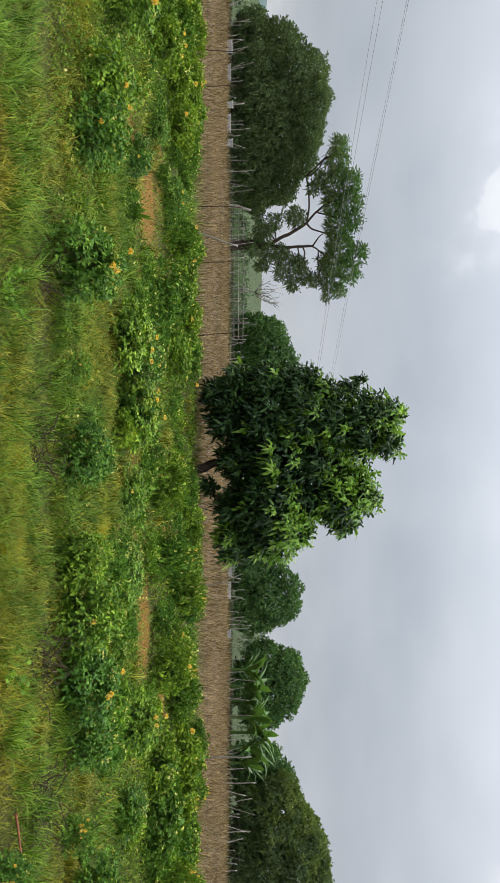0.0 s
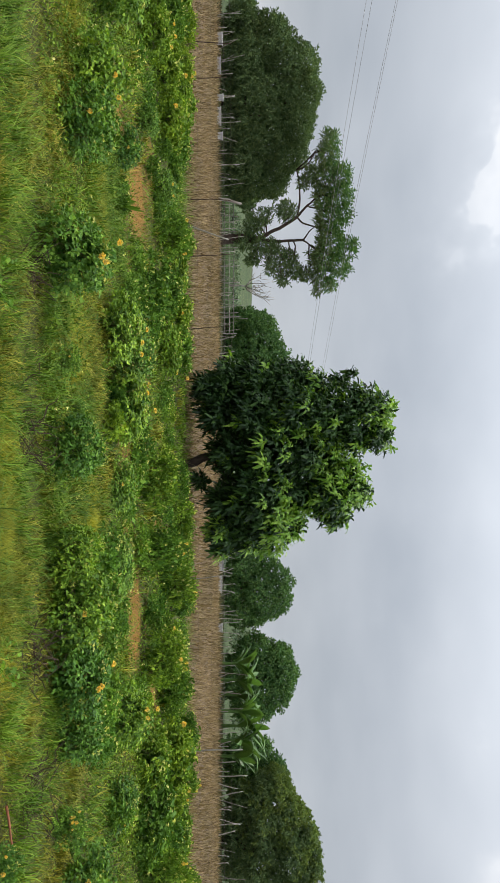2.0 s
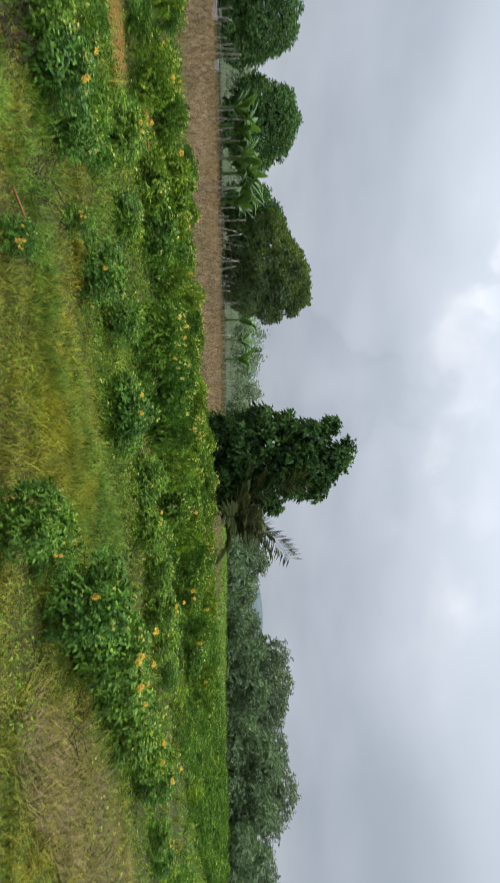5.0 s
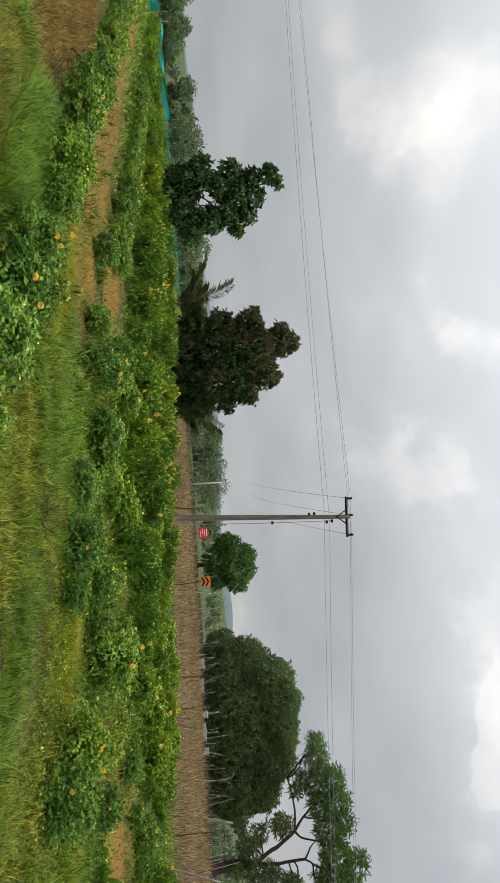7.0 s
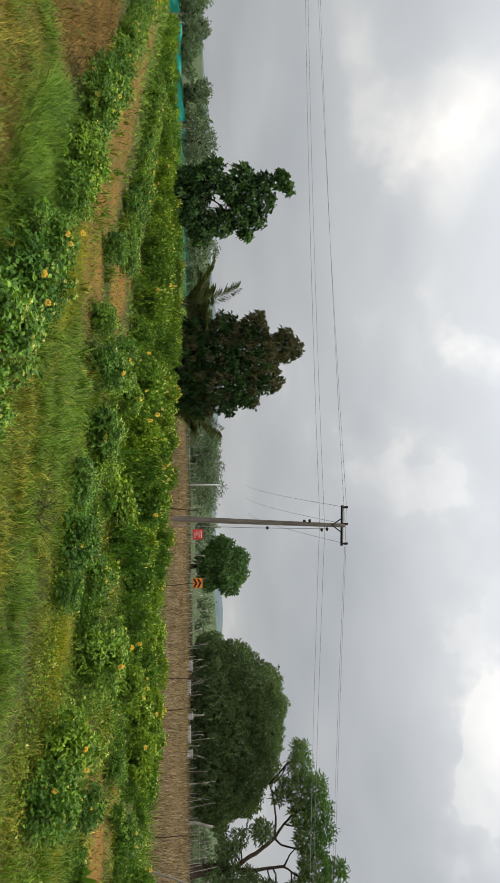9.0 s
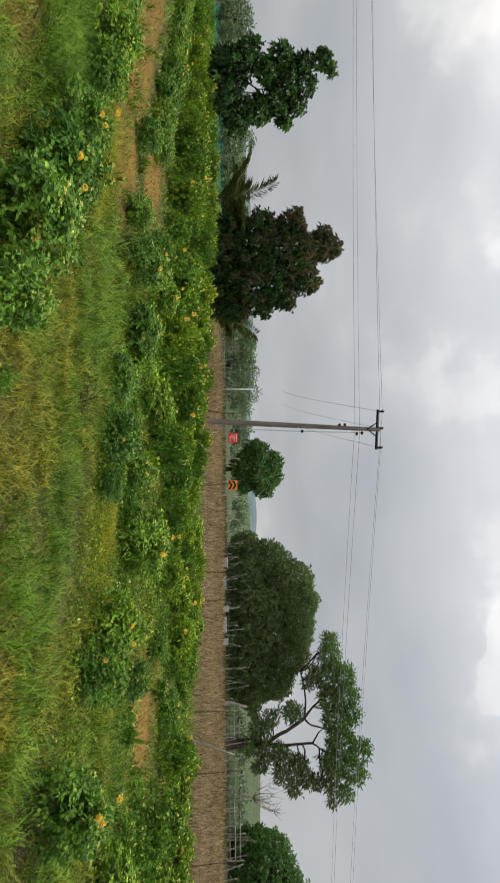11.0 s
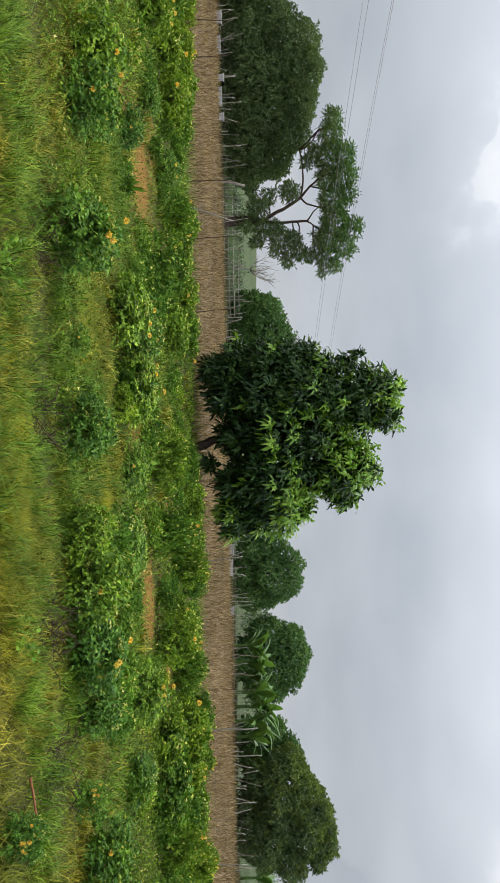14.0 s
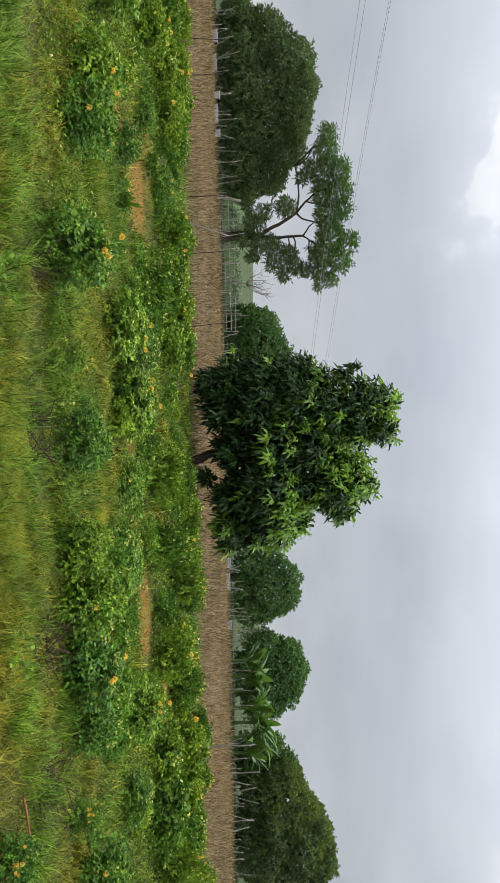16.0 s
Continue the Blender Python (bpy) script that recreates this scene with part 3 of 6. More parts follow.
def tree(name, base, flat_lobes, label, leaf, seed, gap, k, length, width, trunk=0.2, fork=1.2, full=False, young=None, share=0.0, bias=(0, 0, 0.6), limbs=8, lean=0.0,
         droop=0.25, depth=0.7, twigs=3, core=60, low=0.3, up=0.45, young_label="bright young leaves", category="tree", group="", shrink=1.0, ragged=0.08):
    """A tree: tapered trunk, limbs out to the lobes of its crown, and whorls of leaves at the shoot tips all over it."""
    rng = np.random.default_rng(seed)
    L, d = lobes_of(base, flat_lobes)
    L[:, 3] = np.maximum(L[:, 3] - length * 0.55 * shrink, 0.08)
    thing = tagged(empty(name, *base, -0.03), label, category, group)
    top = np.array([lean * d[1], -lean * d[0], fork])
    part("trunk", mesh_of("trunk", *tube(bent((0, 0, -0.05), top, rng, 0.05, 6), np.linspace(1.25, 0.8, 6) * trunk, 9), BARK, True), thing)
    for i in np.argsort(-L[:, 3])[:limbs]:
        goal = L[i, :3] + np.array([0, 0, 0.25 * L[i, 3]])
        pieces = [tube(bent(top - np.array([0, 0, 0.05]), goal, rng, 0.14, 7, 0.05), np.geomspace(trunk * 0.55, trunk * 0.12, 7), 6)]
        for _ in range(twigs):
            a = top + (goal - top) * rng.uniform(0.4, 0.95)
            pieces.append(tube(bent(a, L[i, :3] + unit(rng.normal(0, 1, 3)) * L[i, 3] * 0.8, rng, 0.12, 4), np.geomspace(trunk * 0.16, trunk * 0.05, 4), 4))
        part("limb", mesh_of("limb", *join(pieces), BARK, True), thing)
    at, out = shoots(L, gap, rng, d, depth, low, ragged)
    axis = out + np.array([0, 0, up]) + rng.normal(0, 0.18, out.shape)
    if young is not None:
        hi = (at[:, 2] - at[:, 2].min()) / np.ptp(at[:, 2])
        across = (at[:, 0] * d[1] - at[:, 1] * d[0]) / np.abs(L[:, :2]).max()
        score = bias[0] * across + bias[1] * hi + bias[2] * out[:, 2] + rng.normal(0, 0.35, len(at)) + 0.35 * np.sin(at[:, 0] * 2.3 + seed) * np.sin(at[:, 2] * 2.6)
        fresh = score > np.quantile(score, 1 - share)
        part("young_leaves", mesh_of("young_leaves", *sprays(at[fresh] + unit(axis[fresh]) * length * 0.15, axis[fresh], rng, k + 3, length, width * 1.1, droop + 0.15, full), young), thing, young_label)
        at, out, axis = at[~fresh], out[~fresh], axis[~fresh]
    pieces = [sprays(at, axis, rng, k, length, width, droop, full)]
    M = L.copy()
    M[:, 3] *= 0.74
    at, out = shoots(M, gap * 1.15, rng, d, depth * 0.9, low)
    pieces.append(sprays(at, out + np.array([0, 0, 0.3]), rng, max(5, k // 2), length * 1.1, width * 1.15, droop))
    if core:
        pieces.append(heart(L, rng, core, length * 1.6, length * 0.9))
    part("crown", mesh_of("crown", *join(pieces), leaf), thing)
    return thing


# ---- trees, near to far ----
MAIN = [(-2.12, 0.67, 0.46), (-2.27, 1.21, 0.59), (-2.27, 1.9, 0.65), (-2.27, 2.6, 0.56), (-2.46, 3.14, 0.44), (-2.12, 3.6, 0.44), (-2.27, 4.25, 0.25), (-2.49, 4.6, 0.16),
        (-1.53, 5.29, 0.47), (-0.81, 5.28, 0.44), (-1.58, 4.67, 0.63), (-0.81, 4.67, 0.5), (-1.34, 3.9, 0.75), (-1.42, 2.98, 0.87), (-1.42, 1.98, 0.86), (-1.42, 1.13, 0.68),
        (-0.34, 1.44, 0.68), (-0.34, 2.36, 0.92), (-0.34, 3.28, 0.8), (-0.34, 3.9, 0.5), (0.35, 4.35, 0.56), (0.73, 4.65, 0.41), (0.8, 3.89, 0.68), (1.34, 4.11, 0.37),
        (0.73, 3.12, 0.62), (0.73, 2.2, 0.89), (0.96, 1.29, 0.65), (1.72, 1.06, 0.46), (1.87, 1.59, 0.56), (1.64, 2.36, 0.68), (1.64, 3.04, 0.28), (2.25, 0.98, 0.25),
        (0.38, 0.4, 0.22)]
tree("broadleaf_tree", (0.82, 17.7), MAIN, "dark green broadleaf tree with bright young leaf tips",
     MAIN_LEAF, 11, 0.235, 12, 0.20, 0.066, 0.12, 0.8, True, YOUNG_LEAF, 0.26, (0.42, 0.5, 0.3), 9, -0.3, 0.38, 0.75, core=330, low=0.15, shrink=0.5, ragged=0.13)
FIELDT = [(-0.4, 0.51, 0.75), (0.82, 0.71, 0.75), (-1.06, 0.51, 0.46), (-0.8, 1.44, 0.71), (0.12, 1.53, 0.79), (1.44, 1.42, 0.75), (-1.21, 2.27, 0.58), (-0.38, 2.47, 0.71),
          (0.76, 2.76, 0.62), (1.66, 2.44, 0.46), (-0.99, 3.21, 0.54), (0.05, 3.39, 0.67), (1.12, 3.48, 0.54), (-0.56, 4.14, 0.63), (0.48, 4.22, 0.63), (1.4, 4.34, 0.34),
          (-1.05, 4.88, 0.34), (0.18, 5.0, 0.55), (-0.23, 5.43, 0.3), (1.89, 1.82, 0.5), (0.85, 4.77, 0.29), (1.91, 2.74, 0.29)]
tree("field_tree", (18.0, 16.2), FIELDT, "dark green broadleaf tree at the field edge beside a palm",
     MAIN_LEAF, 12, 0.26, 13, 0.21, 0.10, 0.12, 0.8, False, BRIGHT_LEAF, 0.5, (0, 0.7, 0.3), 8, 0.0, 0.3, 0.6, core=120, shrink=0.3)
RED = [(1.01, 0.98, 0.9), (-0.22, 1.02, 0.9), (-1.19, 1.43, 0.7), (1.05, 2.09, 1.0), (-0.2, 2.01, 1.0), (-1.16, 2.66, 0.75), (0.08, 3.25, 1.05), (1.33, 3.21, 0.8),
       (-1.14, 3.78, 0.7), (-0.14, 4.13, 0.91), (0.91, 4.43, 0.66), (-0.49, 5.14, 0.66), (-0.35, 5.64, 0.4), (-0.98, 5.27, 0.3), (1.89, 3.63, 0.4), (2.01, 2.57, 0.5),
       (2.03, 1.44, 0.65), (1.75, 0.7, 0.6), (-1.67, 4.04, 0.35), (0.51, 0.5, 0.65)]
tree("mango_tree", (-24.6, 15.5), RED, "dark mango tree flushed with reddish brown young leaves",
     MAIN_LEAF, 13, 0.30, 18, 0.18, 0.064, 0.14, 0.7, False, RED_LEAF, 0.44, (-0.25, 0.35, 0.4), 8, 0.0, 0.5, 0.7, core=260, shrink=0.3, young_label="reddish brown young leaves")
LEFT = [(-0.6, 1.31, 0.58), (0.46, 1.15, 0.68), (1.23, 1.69, 0.53), (-0.96, 2.11, 0.49), (-0.32, 2.83, 0.49), (-0.24, 1.75, 0.39), (0.97, 2.39, 0.53), (-0.8, 3.34, 0.44),
        (0.05, 3.6, 0.53), (0.69, 3.09, 0.49), (1.36, 3.43, 0.29), (0.85, 3.94, 0.34), (-0.59, 4.13, 0.39), (0.16, 4.18, 0.44), (-0.63, 4.86, 0.34), (-0.35, 5.21, 0.22),
        (1.67, 1.56, 0.24), (-0.08, 1.02, 0.53)]
tree("jackfruit_tree", (-26.7, 9.2), LEFT, "slender dark green tree with sky showing through its crown",
     MAIN_LEAF, 14, 0.25, 12, 0.19, 0.11, 0.11, 0.8, False, BRIGHT_LEAF, 0.34, (0, 0.3, 0.5), 10, 0.0, 0.3, 0.5, core=40, shrink=0.2)
BUSHY = [(-5.22, 1.78, 1.41), (-4.14, 3.64, 1.88), (-2.69, 5.05, 1.88), (-0.76, 5.62, 1.88), (0.99, 5.32, 1.88), (2.67, 4.7, 1.88), (4.32, 3.35, 1.88), (5.42, 1.98, 1.51),
         (-3.0, 1.91, 2.11), (-1.14, 2.7, 2.34), (1.23, 3.01, 2.34), (3.42, 2.07, 2.11), (-0.87, 0.54, 1.64), (1.45, 0.47, 1.64), (4.41, 0.39, 1.41), (-3.9, 0.63, 1.31),
         (0.15, 4.35, 2.11), (-1.92, 6.32, 0.94)]
tree("mango_tree", (-24.2, 48.2), BUSHY, "broad dense mango tree with rounded crown behind the fence",
     DENSE_LEAF, 15, 0.36, 15, 0.26, 0.105, 0.4, 1.4, False, None, 0, (0, 0, 0), 8, 0.0, 0.35, 0.6, twigs=2, core=150, up=0.9, shrink=0.2)
ROUNDA = [(-0.96, 2.79, 2.41), (0.02, 4.29, 1.41), (-2.44, 1.8, 1.71), (-2.44, 3.28, 1.31), (0.02, 1.3, 2.01), (-3.32, 2.44, 0.81), (0.77, 4.89, 0.91)]
tree("round_tree", (-7.2, 57.5), ROUNDA, "round fresh green tree behind the road",
     BRIGHT_LEAF, 16, 0.37, 14, 0.25, 0.14, 0.25, 1.2, core=120, shrink=0.3)
RT1 = [(0.96, 3.44, 2.14), (0.04, 4.15, 1.65), (1.51, 4.52, 1.26), (-0.43, 1.78, 1.85), (2.1, 1.55, 1.65), (0.73, 0.84, 1.65), (2.69, 2.72, 1.17), (-1.27, 3.31, 1.26)]
tree("round_tree", (12.1, 54.7), RT1, "round fresh green tree with pale branches showing",
     BRIGHT_LEAF, 17, 0.38, 13, 0.25, 0.14, 0.25, 1.2, core=80, shrink=0.3)
RT2 = [(0.12, 3.6, 2.24), (-0.1, 4.74, 1.36), (-1.18, 4.39, 1.36), (1.3, 4.26, 1.36), (-1.18, 2.69, 1.75), (1.81, 2.45, 1.75), (0.12, 1.32, 1.85), (2.64, 3.2, 0.97)]
tree("round_tree", (19.3, 52.6), RT2, "round fresh green tree behind the banana plants",
     BRIGHT_LEAF, 18, 0.37, 14, 0.25, 0.14, 0.25, 1.2, core=120, shrink=0.3)
RT3 = [(0.94, 3.63, 1.22), (0.19, 2.59, 1.41), (1.31, 1.75, 1.6), (1.49, 4.32, 0.56), (-0.75, 3.11, 0.7), (-0.18, 1.33, 1.31)]
tree("round_tree", (24.0, 48.5), RT3, "low leafy tree beside the banana plants",
     BRIGHT_LEAF, 19, 0.36, 14, 0.25, 0.13, 0.2, 1.0, core=120, shrink=0.3)
RT4 = [(-2.87, 3.68, 1.72), (-1.57, 4.78, 1.36), (-0.25, 5.68, 1.18), (1.52, 6.13, 0.81), (0.63, 4.56, 1.72), (-0.25, 3.22, 2.03), (-2.0, 2.35, 1.81), (1.07, 2.1, 1.8),
       (2.41, 3.75, 1.17), (-0.69, 1.45, 1.58), (2.5, 5.55, 0.59), (0.41, 6.35, 0.63)]
tree("mango_tree", (27.8, 44.1), RT4, "dark mango tree with yellow-green top by the fence",
     DENSE_LEAF, 20, 0.34, 15, 0.25, 0.105, 0.35, 1.3, False, FLUSH_LEAF, 0.35, (-0.3, 0.5, 0.5), core=150, up=0.9, shrink=0.2)
SIGNT = [(0.0, 3.26, 1.67), (-0.43, 4.05, 1.08), (1.42, 3.44, 1.08), (-1.44, 2.84, 1.08), (-0.29, 2.07, 1.28), (1.11, 1.78, 0.98), (0.76, 4.19, 0.89)]
tree("round_tree", (-36.0, 43.9), SIGNT, "small round green tree behind the road signs",
     BRIGHT_LEAF, 21, 0.34, 14, 0.25, 0.14, 0.2, 1.0, core=120, shrink=0.3)
FEATH = [(-0.0, 1.2, 2.02), (-0.65, 1.84, 1.62), (0.71, 2.83, 1.35), (-1.65, 3.2, 1.08), (-2.7, 1.3, 1.49), (2.69, 1.3, 1.48)]
# The haze on these three trees is only in their leaf colour.
tree("feathery_tree", (-56.6, 53.8), FEATH, "thin feathery tree in the distance, greyed by painted haze", HAZE_LEAF, 22, 0.75, 9, 0.5, 0.06, 0.2, 1.0, core=0, up=1.2)
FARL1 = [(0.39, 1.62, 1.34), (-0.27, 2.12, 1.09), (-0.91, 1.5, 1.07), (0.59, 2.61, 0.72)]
tree("distant_tree", (-60.0, 16.3), FARL1, "tree beyond the net fence, greyed by painted haze", HAZE_LEAF, 23, 0.42, 9, 0.26, 0.13, 0.15, 1.0, core=20)
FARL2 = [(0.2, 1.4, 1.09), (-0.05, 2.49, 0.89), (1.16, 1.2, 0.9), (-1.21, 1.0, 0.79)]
tree("distant_tree", (-55.2, 24.0), FARL2, "thin tree beyond the net fence, greyed by painted haze", HAZE_LEAF, 24, 0.45, 9, 0.26, 0.12, 0.15, 1.0, core=0)


def spreading_tree():
    """The open tree whose dark limbs show against the sky."""
    rng = np.random.default_rng(31)
    base = (-14.56, 48.1)
    thing = tagged(empty("spreading_tree", *base, -0.03), "tall open tree with dark forking limbs and flat crown", "tree")
    L, d = lobes_of(base, [(-6.77, 7.94, 0.49), (-5.77, 7.78, 0.66), (-4.38, 6.94, 0.62), (-4.08, 7.72, 0.79), (-4.38, 8.73, 0.75), (-2.93, 8.79, 0.79), (-2.74, 7.57, 0.62), (-1.38, 8.03, 0.88),
                           (-1.69, 9.01, 0.66), (0.21, 8.26, 0.97), (0.41, 9.69, 0.49), (1.42, 7.72, 0.88), (1.82, 8.92, 0.75), (2.64, 7.35, 0.53), (3.26, 8.22, 0.48), (3.68, 7.3, 0.35),
                           (-3.89, 6.14, 0.39), (-1.96, 4.88, 0.61), (-1.57, 3.4, 0.52), (-0.98, 2.58, 0.65), (0.41, 2.92, 0.61), (0.69, 3.84, 0.61), (1.91, 3.86, 0.52), (1.5, 5.12, 0.61),
                           (2.31, 5.64, 0.53), (2.85, 4.72, 0.44), (2.64, 6.41, 0.35), (1.42, 2.51, 0.48), (0.21, 1.75, 0.52), (-2.08, 2.24, 0.35)])

    def there(p):
        return np.array([p[0] * d[1], -p[0] * d[0], p[1]])

    # trunk and main limbs, as (across, height) along each, and the thickness at both ends
    ways = [
        ([(0.05, -0.13), (-0.07, 1.54), (0.09, 2.92)], 0.42, 0.26),
        ([(0.09, 2.92), (-0.43, 3.62), (-0.75, 4.45), (-1.53, 5.67)], 0.140, 0.119),
        ([(-1.53, 5.67), (-2.31, 6.35), (-3.01, 7.27)], 0.105, 0.056),
        ([(-1.53, 5.67), (-2.55, 5.85), (-3.89, 5.78), (-4.76, 5.55)], 0.084, 0.042),
        ([(-1.53, 5.67), (-1.14, 6.01), (-0.86, 6.93), (-0.9, 7.64)], 0.084, 0.042),
        ([(0.09, 2.92), (0.17, 4.25), (0.09, 5.17), (0.09, 6.17)], 0.119, 0.084),
        ([(0.09, 6.17), (0.41, 6.6), (0.81, 7.2)], 0.070, 0.042),
        ([(0.09, 6.17), (-0.51, 6.57), (-0.86, 6.97)], 0.070, 0.035),
        ([(-2.31, 6.35), (-2.16, 6.89), (-2.0, 7.51)], 0.07, 0.04),
    ]
    hubs = []
    for k, (way, r0, r1) in enumerate(ways):
        w = np.array([there(p) for p in way])
        s = np.linspace(0, 1, 9)
        fine = np.stack([np.interp(s, np.linspace(0, 1, len(w)), w[:, i]) for i in range(3)], 1) + rng.normal(0, 0.05, (9, 3)) * np.array([0, 1, 0])
        part("limb" if k else "trunk", mesh_of("limb", *tube(fine, np.geomspace(r0, r1, 9), 8), BARK, True), thing)
        hubs += list(fine[2 if k else 8:])
    hubs = np.array(hubs)
    for x, y, z, r in L:
        c = np.array([x, y, z])
        h = hubs[np.argmin(np.linalg.norm(hubs - c, axis=1) + 1.2 * (hubs[:, 2] > z + 0.3))]
        pieces = [tube(bent(h, c, rng, 0.12, 6), np.geomspace(0.06, 0.03, 6), 5)]
        for _ in range(5):
            pieces.append(tube(bent(h + (c - h) * rng.uniform(0.3, 1), c + unit(rng.normal(0, 1, 3)) * r * 1.1, rng, 0.12, 4), np.geomspace(0.03, 0.012, 4), 4))
        part("branch", mesh_of("branch", *join(pieces), BARK, True), thing)
    at, out = shoots(L, 0.37, rng, d, 0.9, 0.3, 0.16)
    axis = out * 0.8 + np.array([0, 0, 0.5]) + rng.normal(0, 0.25, out.shape)
    # Split by height: sunlight on top and shade below put into two leaf colours.
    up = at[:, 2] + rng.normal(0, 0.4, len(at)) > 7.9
    part("crown", mesh_of("crown", *sprays(at[up], axis[up], rng, 12, 0.36, 0.066, 0.3), BRIGHT_LEAF), thing, "upper leaves, sunlight put into their colour")
    part("crown", mesh_of("crown", *sprays(at[~up], axis[~up], rng, 12, 0.36, 0.066, 0.3), DENSE_LEAF), thing, "lower leaves, shade put into their colour")


spreading_tree()


def bare_tree(x, y, h, seed):
    rng = np.random.default_rng(seed)
    thing = tagged(empty("bare_tree", x, y, float(rise_of(np.array(x), np.array(y))) - 0.1), "small leafless tree with thin grey twigs", "tree")
    top = np.array([0.2, 0, h * 0.45])
    part("trunk", mesh_of("trunk", *tube(bent((0, 0, 0), top, rng, 0.06, 5), np.linspace(0.12, 0.08, 5), 6), PALE_WOOD, True), thing)
    for k in range(9):
        a = rng.uniform(0, 6.28)
        end = top + np.array([math.cos(a) * h * 0.33, math.sin(a) * h * 0.33, h * rng.uniform(0.2, 0.55)])
        pieces = [tube(bent(top, end, rng, 0.15, 5), np.geomspace(0.06, 0.02, 5), 4)]
        for _ in range(5):
            s = top + (end - top) * rng.uniform(0.3, 0.9)
            pieces.append(tube(bent(s, s + rng.normal(0, h * 0.09, 3) + np.array([0, 0, h * 0.1]), rng, 0.15, 3), np.geomspace(0.025, 0.012, 3), 4))
        part("branch", mesh_of("branch", *join(pieces), PALE_WOOD, True), thing)


bare_tree(-14.9, 64.0, 4.6, 41)


def woodland(name, mat, label, seed, profile, step, near, far, leaf):
    """Far woods along the horizon, too many trees to count; the profile gives their height in degrees by bearing."""
    rng = np.random.default_rng(seed)
    profile = np.array(profile)
    at, out = [], []
    for az in np.arange(profile[0, 0], profile[-1, 0], step):
        az = az + rng.normal(0, step * 0.2)
        el = np.interp(az, profile[:, 0], profile[:, 1])
        d = rng.uniform(near, far)
        x, y = d * math.sin(radians(az)), d * math.cos(radians(az))
        low = float(rise_of(np.array(x), np.array(y)))
        h = max(1.5 + d * math.tan(radians(el)) * rng.uniform(0.82, 1.05) - low, 1.2)
        wide = d * radians(step)
        lobes = [(x, y, low + h * 0.72, h * 0.27)]
        for _ in range(5):
            r = h * rng.uniform(0.17, 0.28)
            lobes.append((x + rng.normal(0, wide * 0.42), y + rng.normal(0, wide * 0.42), low + rng.uniform(r * 0.5, h - r * 1.2), r))
        p, o = crown_points(lobes, 0.8 / leaf, rng, (0, 0), 0.5, 1.05, 3)
        at.append(p)
        out.append(o)
    at, out = np.concatenate(at), np.concatenate(out)
    face = (out[:, 0] * at[:, 0] + out[:, 1] * at[:, 1]) / np.hypot(at[:, 0], at[:, 1]) < 0.35
    at, out = at[face], out[face]
    v, t = foliage(at, out, rng, 5, 0.3, leaf, leaf * 0.6, 0.1, shell=True)
    tagged(new(name, mesh_of(name, v, t, mat)), label, "woodland", kind="stuff")


# Haze over the far woods is painted: it comes from the greyed leaf colour.
woodland("woodland", HAZE_LEAF, "far woods along the edge of fields, greyed by painted haze", 51,
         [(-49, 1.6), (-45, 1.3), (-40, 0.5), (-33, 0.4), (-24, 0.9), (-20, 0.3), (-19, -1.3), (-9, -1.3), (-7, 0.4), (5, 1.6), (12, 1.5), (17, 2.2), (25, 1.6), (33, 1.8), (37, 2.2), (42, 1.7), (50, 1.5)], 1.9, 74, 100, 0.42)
def wood_tree(az, d, h, wide, seed, mat, leaf, dense):
    """One tree of the wood beyond the shrub rows."""
    rng = np.random.default_rng(seed)
    x, y = d * math.sin(radians(az)), d * math.cos(radians(az))
    low = float(rise_of(np.array(x), np.array(y)))
    thing = tagged(empty("wood_tree", x, y, low - 0.03), ("tall" if h > 4 else "low") + (" green tree in the wood beyond the shrub rows" if az > 0 else " hazy tree beyond the net fence, greyed by painted haze"), "tree", "trees of the far wood")
    lobes = [(0, 0, h * 0.74, h * 0.26), (wide * 0.2, 0, h * 0.5, h * 0.3)]
    for _ in range(7):
        r = h * rng.uniform(0.16, 0.27)
        lobes.append((rng.normal(0, wide * 0.45), rng.normal(0, wide * 0.4), rng.uniform(r * 0.6, h - r * 1.15), r))
    for _ in range(3):
        lobes.append((rng.normal(0, wide * 0.5), rng.normal(0, wide * 0.4), h * 0.14, h * 0.2))
    L = np.array(lobes)
    at, out = shoots(L, leaf * 1.7, rng, (x / d, y / d), 0.4, 0.1, 0.12)
    pieces = [sprays(at, out + np.array([0, 0, 0.8]), rng, dense, leaf * 1.25, leaf * 0.55, 0.3), heart(lobes, rng, 20, 0.7, 0.5)]
    part("crown", mesh_of("crown", *join(pieces), mat), thing)
    part("trunk", mesh_of("trunk", *tube(bent((0, 0, -0.1), (0, 0, h * 0.6), rng, 0.05, 5), np.linspace(0.16, 0.08, 5), 6), BARK, True), thing)


WOOD_TOP = np.array([(44, 1.3), (55, 1.6), (57.3, 2.5), (59.5, 0.6), (60.9, 1.5), (62.6, 1.9), (64.1, 3.15), (66, 4.1), (67.2, 3.1), (68.8, 3.3), (70.3, 2.7), (71.8, 3.8), (74.9, 4.3), (76.5, 3.1), (79.8, 2.4), (86, 2.8), (97, 2.6)])
wood_rng = np.random.default_rng(52)
# Back trees get the paler haze tint, front trees the weaker one.
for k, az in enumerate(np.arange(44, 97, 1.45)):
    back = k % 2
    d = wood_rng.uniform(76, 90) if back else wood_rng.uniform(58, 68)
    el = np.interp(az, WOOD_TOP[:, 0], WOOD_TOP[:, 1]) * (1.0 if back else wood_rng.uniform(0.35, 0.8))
    wood_tree(az + wood_rng.normal(0, 0.3), d, 1.5 + d * math.tan(radians(el)) * wood_rng.uniform(0.98, 1.08), 3.6 if back else 2.8, 300 + k, HAZE_LEAF if back else THIN_HAZE_LEAF, 0.36, 9)
